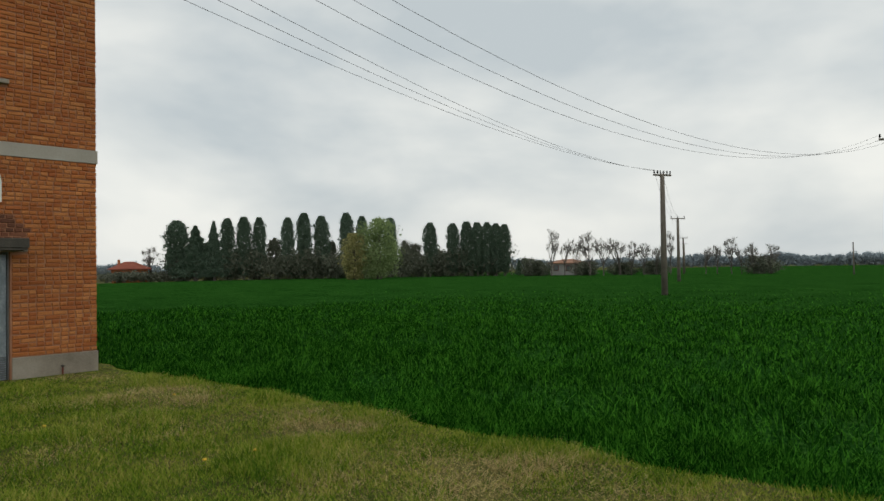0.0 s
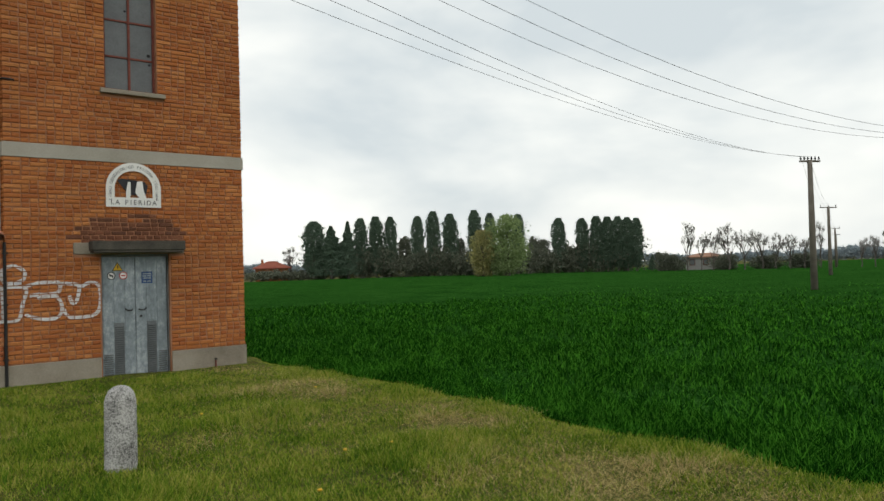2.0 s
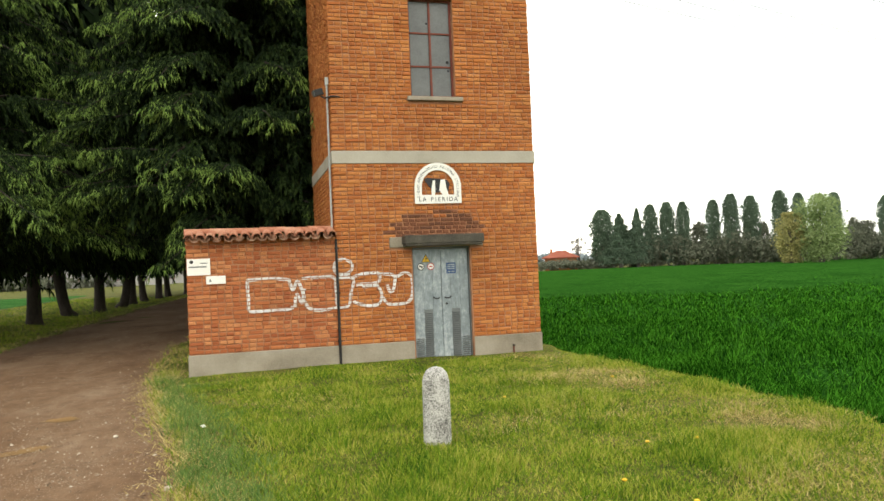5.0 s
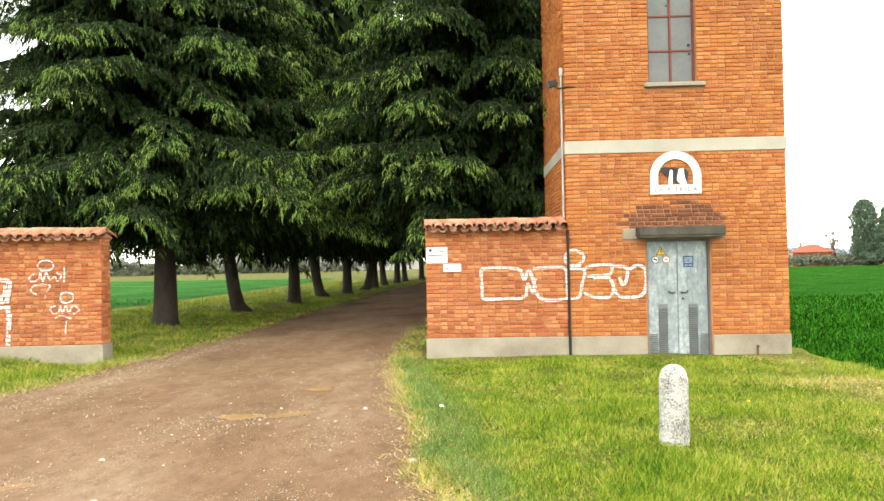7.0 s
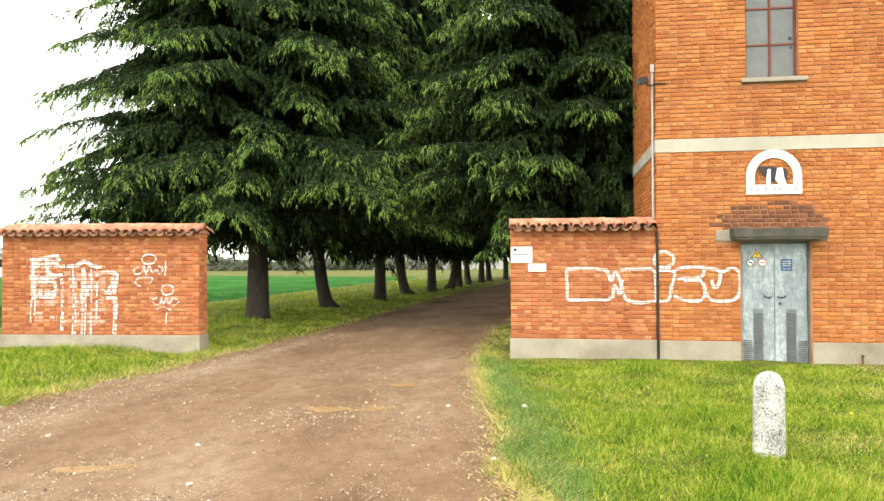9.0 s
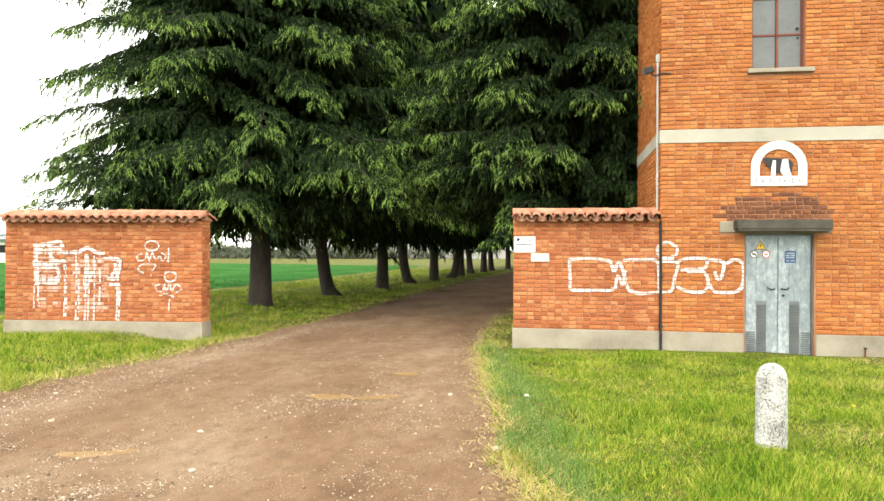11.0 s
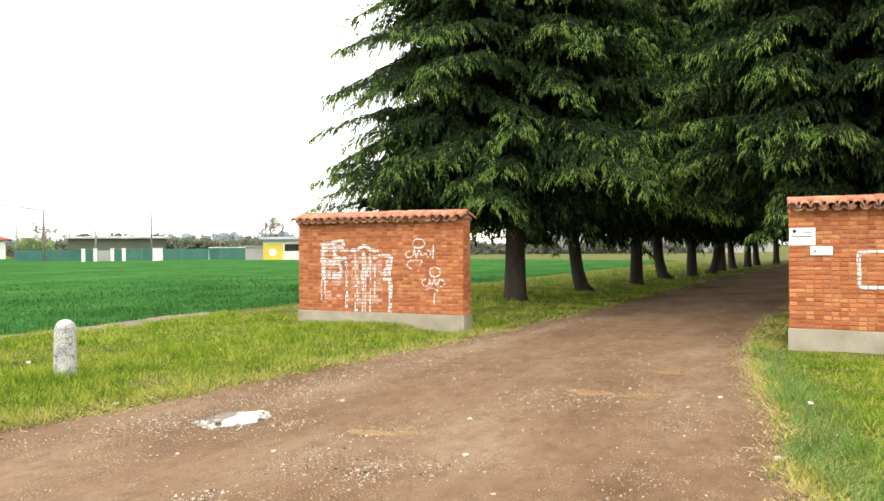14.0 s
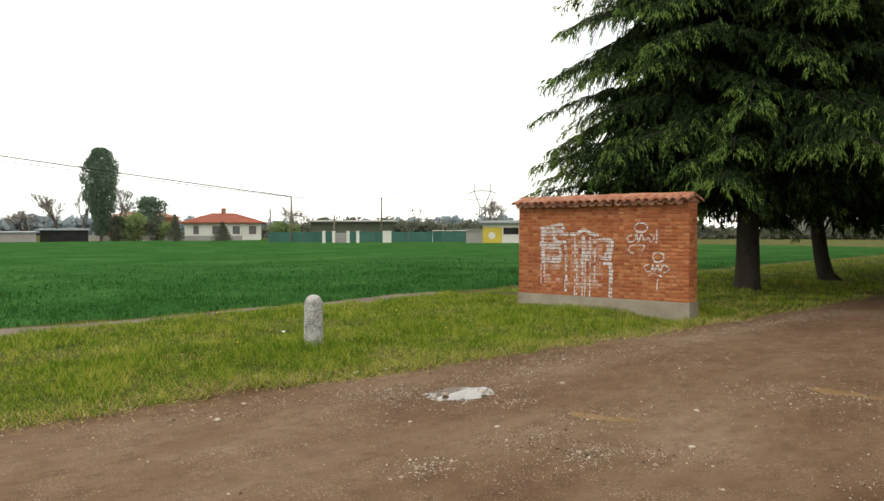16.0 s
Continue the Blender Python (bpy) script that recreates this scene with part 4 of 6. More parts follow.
wash = [[(.66, z), (1.05, z + .01)] for z in (.62, .75, .9, 1.1, 1.25, 1.42, 1.56)] + [[(1.2, z), (1.95, z)] for z in (.55, .68, .8, .93, 1.05, 1.18, 1.3, 1.42)]
pv, pf = strokes(wash, lwall_bricks, .11, 7, .45)
part("thin_wash", raw("thin_wash", [(x, y + .004, z) for x, y, z in pv], pf, PAINT_THIN), None, g, "thin pinkish overspray", kind="stuff")
tags = [
    [(2.72, 1.70), (2.66, 1.78), (2.72, 1.86), (2.86, 1.86), (2.92, 1.78), (2.86, 1.71), (2.72, 1.70)],
    [(2.60, 1.64), (2.52, 1.60), (2.54, 1.52), (2.66, 1.55), (2.70, 1.66), (2.74, 1.52), (2.80, 1.66), (2.86, 1.54), (2.94, 1.60), (2.98, 1.52), (3.05, 1.60), (2.97, 1.66)],
    [(3.10, 1.76), (3.10, 1.60), (3.09, 1.50)], [(2.64, 1.30), (2.54, 1.36), (2.60, 1.45), (2.76, 1.47), (2.86, 1.44), (2.80, 1.34)], [(2.78, 1.28), (2.78, 1.24)],
    [(3.06, 1.16), (3.02, 1.26), (3.10, 1.33), (3.22, 1.30), (3.24, 1.2), (3.14, 1.15), (3.06, 1.16)],
    [(2.94, 1.10), (2.86, 1.06), (2.90, .98), (3.0, 1.0), (3.02, 1.1), (3.06, .98), (3.12, 1.1), (3.16, .98), (3.24, 1.1), (3.34, 1.02), (3.24, .96)],
    [(2.94, .90), (3.06, .93), (3.2, .88)], [(3.12, .84), (3.11, .72), (3.11, .62)],
]
tags = [[(x - .02, z - .1) for x, z in line] for line in tags]
pv, pf = strokes(tags, lwall_bricks, .027, 8, .02)
g = thing("graffiti", "two small white scrawled tags on the brick", "graffiti", (-9.98, 11.857, 0), LW_TURN, group="spray paint")
part("paint", raw("paint", pv, pf, PAINT), None, g, kind="stuff")


# ---- water and stones on the road ----
def pool(name, label, cx, cy, rx_, ry_, turn, material, level, seed):
    r = random.Random(seed)
    pts, n = [], 72
    ph = [r.uniform(0, 6.28) for _ in range(3)]
    for k in range(n):
        a = 2 * math.pi * k / n
        q = 1 + .18 * math.sin(2 * a + ph[0]) + .12 * math.sin(3 * a + ph[1]) + .07 * math.sin(7 * a + ph[2]) + .05 * math.sin(13 * a + ph[1]) + .04 * math.sin(23 * a) + r.uniform(-.05, .05)
        x, y = rx_ * q * math.cos(a), ry_ * q * math.sin(a)
        c, s = math.cos(radians(turn)), math.sin(radians(turn))
        wx_, wy_ = cx + c * x - s * y, cy + s * x + c * y
        pts.append((wx_, wy_, min(level, float(land(wx_, wy_)) + .0145)))
    ob = part(name, raw(name, pts, [tuple(range(n))], material), None)
    return tagged(ob, label, "puddle", group="puddles")


WET = mottled("wet_dirt", [(0.35, (0.05, 0.031, 0.019)), (0.6, (0.105, 0.066, 0.04))], 3, 25, 0.45, bump=0.4)
pool("wet_patch", "dark wet mud round the puddle", -5.30, 5.15, .74, .42, 68, WET, float(land(-5.30, 5.15)) + .024, 1)
pool("puddle", "shallow puddle mirroring the white sky", -5.30, 5.15, .50, .25, 68, WATER, float(land(-5.30, 5.15)) + .030, 1)
pool("puddle", "small muddy brown puddle in a pothole", -2.62, 7.97, .26, .14, 0, MUD, float(land(-2.62, 7.97)) + .024, 2)
pool("puddle", "small muddy brown puddle in a pothole", -2.06, 8.02, .24, .15, 10, MUD, float(land(-2.06, 8.02)) + .024, 3)
pool("puddle", "shallow ochre puddle in a pothole", -3.72, 5.36, .27, .13, 20, MUD, float(land(-3.85, 5.4)) + .024, 4)
pool("puddle", "small muddy brown puddle in a pothole", -2.05, 9.55, .2, .12, 10, MUD, float(land(-2.05, 9.55)) + .024, 5)


def pebble(seed, r0):
    r = random.Random(seed)
    bm = bmesh.new()
    bmesh.ops.create_icosphere(bm, subdivisions=1, radius=1)
    for v in bm.verts:
        v.co = Vector((v.co.x * r0 * r.uniform(.8, 1.3), v.co.y * r0 * r.uniform(.7, 1.1), v.co.z * r0 * r.uniform(.45, .65)))
    return bm


for k, (x, y, s) in enumerate(((-5.33, 5.02, .04), (-5.12, 5.36, .035), (-6.73, 4.98, .035), (-6.98, 3.2, .035), (-6.62, 5.35, .035), (-6.35, 3.35, .028), (-5.6, 7.4, .03), (-.55, 5.95, .05), (-4.1, 4.4, .03), (-3.2, 6.1, .03), (-4.75, 6.2, .028), (-1.25, 8.1, .03), (-6.0, 2.9, .03), (-2.7, 5.0, .03))):
    st = thing("stone", "small pale stone lying on the dirt road", "stone", (x, y, float(land(x, y)) + s * .3 + (.03 if k < 2 else .012)), k * 40, group="loose stones")
    part("body", pebble(k, s), STONE, st)
for k, (x, y) in enumerate(((-9.59, 5.85), (-.39, 7.9))):
    lt = thing("litter", "crumpled scrap of white paper in the grass", "litter", (x, y, float(land(x, y)) + .05), 30 * k, group="litter")
    bm = pebble(50 + k, .036)
    for v in bm.verts:
        v.co *= .8 + .5 * noise.noise(v.co * 40)
    part("paper", bm, WHITE, lt)

octa = np.array([(1, 0, 0), (0, 1, 0), (-1, 0, 0), (0, -1, 0), (0, 0, .7), (0, 0, -.5)])
tri = np.array([(0, 1, 4), (1, 2, 4), (2, 3, 4), (3, 0, 4)])
centres = []
for px, py, spread, count in ((-3.77, 3.3, .14, 420), (-3.13, 4.33, .13, 520), (-3.4, 4.3, .2, 260), (-3.75, 4.31, .15, 260), (-3.77, 5.36, .24, 420), (-4.54, 5.26, .12, 200), (-5.36, 7.22, .3, 420), (-5.4, 6.4, .25, 300), (-2.78, 4.65, .16, 200), (-5.25, 5.18, .42, 1100), (-5.6, 4.5, .22, 420),
                               (-2.9, 7.4, .4, 620), (-2.35, 8.0, .3, 420), (-1.4, 6.9, .25, 260), (-2.1, 9.3, .4, 240), (-3.4, 10.3, .5, 260), (-1.5, 5.0, .25, 260), (-4.9, 8.4, .5, 300), (-.9, 4.2, .2, 160)):
    centres.append(np.stack([rng.normal(px, spread * .85, count), rng.normal(py, spread * 1.25, count)], 1))
even = np.stack([rng.uniform(-7, .4, 3600), rng.uniform(1.5, 22, 3600)], 1)
edge_y = rng.uniform(1, 14, 1500)
edges = np.concatenate([np.stack([road_left(edge_y) + np.abs(rng.normal(0, .3, 1500)), edge_y], 1), np.stack([road_right(edge_y) - np.abs(rng.normal(0, .25, 1500)), edge_y], 1)])
streak_y = rng.uniform(2.5, 16, 3200)
streak = np.stack([road_left(streak_y) + .62 + .2 * wobble(streak_y, 0 * streak_y, 1.3, 61) + rng.normal(0, .17, 3200), streak_y], 1)
st = np.concatenate(centres + [even, edges, streak])
st = st[(st[:, 0] > road_left(st[:, 1])) & (st[:, 0] < road_right(st[:, 1]))]
size = rng.lognormal(-5.0, .45, len(st)).clip(.003, .026)
rot = rng.uniform(0, 6.28, len(st))
shape = octa[None] * (size[:, None, None] * rng.uniform(.6, 1.3, (len(st), 6, 1)))
cs, sn = np.cos(rot)[:, None], np.sin(rot)[:, None]
world_xyz = np.stack([shape[..., 0] * cs - shape[..., 1] * sn + st[:, :1], shape[..., 0] * sn + shape[..., 1] * cs + st[:, 1:], shape[..., 2] + (land(st[:, 0], st[:, 1]) + .014)[:, None]], -1)
tagged(part("gravel", soup("gravel", world_xyz[:, tri].reshape(-1, 3, 3), STONE, 3)), "loose grey gravel scattered over the dirt road", "gravel", kind="stuff")


# ---- grass and crops ----
def blades(xy, z, height, width, lean, segments=1):
    """Bent upright blades: one tapering triangle each, or a quad and a tip."""
    n = len(xy)
    a = rng.uniform(0, 2 * np.pi, n)
    side_v = np.stack([np.cos(a), np.sin(a), 0 * a], 1) * (width / 2)[:, None]
    b = rng.uniform(0, 2 * np.pi, n)
    out_v = np.stack([np.cos(b), np.sin(b), 0 * b], 1) * (lean * height)[:, None]
    root = np.concatenate([xy, z[:, None]], 1)
    up = np.stack([0 * a, 0 * a, height], 1)
    tip = root + up + out_v
    if segments == 1:
        return np.stack([root - side_v, root + side_v, tip], 1)
    middle = root + up * .62 + out_v * .3
    tip = root + up * rng.uniform(.75, 1.0, n)[:, None] + out_v * 1.25
    low = np.stack([root - side_v, root + side_v, middle + side_v * .8], 1)
    low2 = np.stack([root - side_v, middle + side_v * .8, middle - side_v * .8], 1)
    return np.concatenate([low, low2, np.stack([middle - side_v * .8, middle + side_v * .8, tip], 1)])


def free(xy):
    x, y = xy.T
    creep = np.abs(rng.normal(0, .10, len(x))) - .02
    on = (x > road_left(y) + creep) & (x < road_right(y) - creep)
    built = ((x > TX0 - .03) & (x < TX1 + .03) & (y > TY0 - .02) & (y < TY1)) | ((x > -.84) & (x < TX0) & (y > TY0 - .02) & (y < TY0 + .4))
    c, s = math.cos(radians(LW_TURN)), math.sin(radians(LW_TURN))
    lx, lz = (x + 9.98) * c + (y - 11.857) * s, -(x + 9.98) * s + (y - 11.857) * c
    built |= (lx > -.03) & (lx < 3.72) & (lz > -.02) & (lz < .4)
    return ~(on | built | (x > bank_edge(y) + .16) | (np.abs(x + 13.45) < .44 + .1 * rng.standard_normal(len(x))))


def scatter(x0, x1, y0, y1, per_m2):
    n = int((x1 - x0) * (y1 - y0) * per_m2)
    xy = np.stack([rng.uniform(x0, x1, n), rng.uniform(y0, y1, n)], 1)
    return xy[free(xy)]


lawn = np.concatenate([scatter(2.5, 6.0, .2, 2.2, 2500), scatter(-.6, 5.85, 2.2, 6.5, 4200), scatter(-1.2, 5.85, 6.5, 9.5, 2900), scatter(-1.6, 5.85, 9.5, 13.2, 2000), scatter(5.0, 6.0, 12, 22, 900),
                       scatter(-9.5, -6.0, -1, 8, 1900), scatter(-13.2, -9.5, -1, 13, 900), scatter(-9.5, -5.6, 8, 14, 1200), scatter(-13.2, -5.2, 14, 24, 320), scatter(-2, 1.5, 12.7, 18, 500), scatter(-13.2, -4.6, 24, 36, 170), scatter(-13.2, -3.6, 36, 60, 70), scatter(-1.4, 3.2, 18, 36, 150)])
lx, ly2 = lawn.T
dry = wobble(lx, ly2, 1.9, 12) * .5 + wobble(lx, ly2, 4.7, 13) * .3 + .9 * np.exp(-((lx - 4.7) / .8) ** 2) + rng.normal(0, .35, len(lx))
edge_near = np.minimum(np.abs(lx - road_right(ly2)), np.abs(lx - road_left(ly2)))
tall = .042 + .035 * (wobble(lx, ly2, 2.6, 14) > .25) + .02 * wobble(lx, ly2, 5.3, 15)
tall = np.clip(tall, .03, .2) * rng.uniform(.55, 1.5, len(lx)) * np.where(lx < -6, 1.35, 1.0) + .05 * np.exp(-(edge_near / .35) ** 2) * rng.random(len(lx))
is_dry = (dry > .75) | ((edge_near < .42) & (rng.random(len(lx)) < np.where(lx > -3, .72, .5)))
from_road = lx - road_right(ly2) - .12 * wobble(lx, ly2, 2.9, 41) - .08 * wobble(lx, ly2, 6.1, 42)
strip = (from_road > .05) & (ly2 < 12) & (rng.random(len(lx)) < .6 * np.exp(-((from_road - .34) / .28) ** 2))
is_dry &= ~strip
tall = np.where(strip, tall * 1.35, tall)
tall = np.where((ly2 > 11.5) & (lx > -1), tall * np.interp(ly2, [11.5, 12.2], [.8, .28]), tall)
zs = land(lx, ly2) - .008
w = rng.uniform(.005, .010, len(lx)) * (1 + .06 * np.hypot(lx, ly2))
for who, name, label, m in ((~is_dry & ~strip, "grass", "short mown spring grass on the bank and verges", GRASS), (strip, "couch_grass", "bluish green couch grass along the road edge", GRASS_BLUE)):
    tagged(part(name, soup(name, blades(lawn[who], zs[who], tall[who], w[who], rng.uniform(.2, 1.1, who.sum())), m, 3)), label, "grass", kind="stuff")
tagged(part("dry_grass", soup("dry_grass", blades(lawn[is_dry], zs[is_dry], tall[is_dry] * .75, w[is_dry] * .8, rng.uniform(1.2, 3.4, is_dry.sum())), STRAW, 3)), "patches of flattened dry straw among the grass", "grass", kind="stuff")

sy = rng.uniform(1.2, 13, 5200)
on_left = rng.random(5200) < .3
sx = np.where(on_left, road_left(sy) + np.abs(rng.normal(0, .16, 5200)) - .06, road_right(sy) - np.abs(rng.normal(0, .17, 5200)) + .08)
sxy = np.stack([sx, sy], 1)
tagged(part("straw_litter", soup("straw_litter", blades(sxy, land(sx, sy) + .012, rng.uniform(.008, .03, 5200), rng.uniform(.006, .014, 5200), rng.uniform(1.5, 4.5, 5200)), STRAW, 3)), "pale trodden straw along the road edge", "straw", kind="stuff")

tuft_at = np.concatenate([np.stack([rng.uniform(-13.1, -12.4, 60), rng.uniform(0, 13, 60)], 1), np.stack([rng.uniform(-9, -6.8, 50), rng.uniform(2, 12, 50)], 1), np.stack([bank_edge(np.linspace(1, 13, 70)) - rng.uniform(0, .25, 70), np.linspace(1, 13, 70)], 1), np.stack([rng.uniform(-.8, 5, 50), rng.uniform(4, 12.1, 50)], 1), np.stack([rng.uniform(-.8, 5.2, 70), rng.uniform(12.1, 12.28, 70)], 1)])
tuft_at = tuft_at[free(tuft_at)]
spread = np.repeat(tuft_at, 60, 0) + rng.normal(0, .07, (len(tuft_at) * 60, 2))
hh = np.repeat(rng.uniform(.09, .2, len(tuft_at)), 60) * rng.uniform(.5, 1.1, len(spread)) * np.where(spread[:, 0] > -1, .36, 1) * np.where((spread[:, 0] > -1) & (spread[:, 1] > 11.9), .5, 1)
tagged(part("grass_tufts", soup("grass_tufts", blades(spread, land(*spread.T) - .01, hh, rng.uniform(.006, .011, len(spread)), rng.uniform(.3, .9, len(spread))), GRASS, 3)), "longer tufts of grass at the edges", "grass", kind="stuff")

for k, (x, y) in enumerate(((2.55, 4.65), (3.3, 5.6), (3.75, 5.55), (2.9, 8.0), (4.6, 8.6), (2.75, 4.1), (1.2, 4.5), (-9.2, 7.6), (-10.4, 8.8), (-8.0, 7.7), (-11.9, 10.1), (-8.9, 4.7), (-13.0, 6.3), (-12.9, 6.5))):
    fl = thing("dandelion", "small yellow dandelion flower in the grass", "flower", (x, y, float(land(x, y))), k * 50, group="dandelions")
    part("stem", tubed([(0, 0, -.01), (.006, 0, .06)], .003, 5), GRASS, fl)
    part("blossom", lathe([(.004, .055), (.016, .06), (.02, .068), (.012, .074), (.003, .075)], 9), YELLOW, fl)

# wheat on the lower field, thinning into a closed canopy
CROP = mottled("wheat_canopy", [(0.38, (0.005, 0.026, 0.004)), (0.5, (0.016, 0.070, 0.010)), (0.62, (0.044, 0.132, 0.021))], 0.3, 7, 1.0, bump=0.9, dist=0.12, spread=0.8, specular=0.0)


CROP_LEFT = mottled("young_wheat_canopy", [(0.36, (0.016, 0.060, 0.015)), (0.5, (0.033, 0.102, 0.027)), (0.64, (0.064, 0.152, 0.045))], 0.25, 6, 1.0, bump=0.6, dist=0.08, spread=0.6, specular=0.0)
cx_ = np.concatenate([np.arange(0, 14, .22), np.geomspace(14, 330, 64)])
cy_ = np.concatenate([-np.geomspace(14, 120, 26)[::-1], np.arange(-13.8, 24, .3), np.geomspace(24, 128, 44)])
gx, gy = np.meshgrid(cx_, cy_)
wx = bank_edge(gy) + 1.15 + gx
wz = -.55 + .12 * ease(16, 40, gx) + .012 * wobble(wx, gy, 1.7, 21) - .3 * np.exp(-(gx / .2) ** 2)
ww = len(cx_)
tagged(part("wheat_field", raw("wheat_field", np.stack([wx, gy, wz], -1).reshape(-1, 3).tolist(), [(j * ww + i, j * ww + i + 1, (j + 1) * ww + i + 1, (j + 1) * ww + i) for j in range(len(cy_) - 1) for i in range(ww - 1)], CROP, True)), "dense dark green young wheat field", "crop field", kind="stuff")
lx_ = np.concatenate([-np.geomspace(16, 110, 50)[::-1], -np.arange(0, 16, .4)[::-1]])
ly_ = np.concatenate([np.arange(-30, 40, .5), np.geomspace(40, 76, 20)])
gx, gy = np.meshgrid(lx_, ly_)
lz = .06 + .012 * wobble(gx, gy, 1.5, 23) + .06 * ease(8, 20, -gx) - .12 * np.exp(-(gx / .2) ** 2)
ww = len(lx_)
tagged(part("wheat_field", raw("wheat_field", np.stack([gx - 14.0 + .12 * wobble(gy, 0 * gy, 1.1, 3), gy, lz], -1).reshape(-1, 3).tolist(), [(j * ww + i, j * ww + i + 1, (j + 1) * ww + i + 1, (j + 1) * ww + i) for j in range(len(ly_) - 1) for i in range(ww - 1)], CROP_LEFT, True)), "green young wheat field beyond the lane", "crop field", kind="stuff")


def crop_patch(x0, x1, y0, y1, per_m2, foot, high, wide):
    n = int((x1 - x0) * (y1 - y0) * per_m2)
    xy = np.stack([rng.uniform(x0, x1, n), rng.uniform(y0, y1, n)], 1)
    xy = xy[(xy[:, 0] > bank_edge(xy[:, 1]) + 1.05 + .12 * wobble(*xy.T, 3.1, 51)) | (xy[:, 0] < -14.0)]
    xy = xy[rng.random(len(xy)) < .62 + .38 * wobble(*xy.T, 9.0, 31) * wobble(*xy.T, 15.0, 32) + .25 * wobble(*xy.T, 4.1, 33)]
    xy = xy[rng.random(len(xy)) < np.clip((66 - np.hypot(*xy.T)) / 36, 0, 1)]
    n = len(xy)
    h = high * rng.uniform(.7, 1.15, n) * (1 + .18 * wobble(*xy.T, 1.3, 25) + .1 * wobble(*xy.T, 3.9, 26))
    return blades(xy, np.full(n, foot), h, rng.uniform(.8, 1.5, n) * wide, rng.uniform(.08, .42, n), 2)


wheat = np.concatenate([crop_patch(5.6, 9, -3, 8, 1000, -.74, .44, .015), crop_patch(5.6, 9, 8, 16, 600, -.74, .44, .017), crop_patch(9, 14, -3, 16, 330, -.74, .43, .021), crop_patch(5.6, 14, 16, 24, 200, -.74, .43, .024),
                        crop_patch(14, 22, -3, 24, 130, -.74, .42, .03), crop_patch(22, 38, -4, 34, 56, -.72, .40, .044), crop_patch(38, 60, -6, 50, 22, -.68, .36, .06), crop_patch(8, 22, 24, 38, 55, -.72, .42, .042)])
tagged(part("wheat", soup("wheat", wheat, WHEAT, 3)), "upright young wheat blades", "wheat", kind="stuff")
wheat2 = np.concatenate([crop_patch(-17, -14, -2, 16, 260, -.06, .24, .016), crop_patch(-22, -17, -2, 24, 110, -.06, .24, .02), crop_patch(-36, -22, -2, 30, 40, -.06, .24, .03), crop_patch(-18, -14, 16, 34, 80, -.06, .24, .025)])
tagged(part("wheat", soup("wheat", wheat2, WHEAT_LEFT, 3)), "upright young wheat blades", "wheat", kind="stuff")


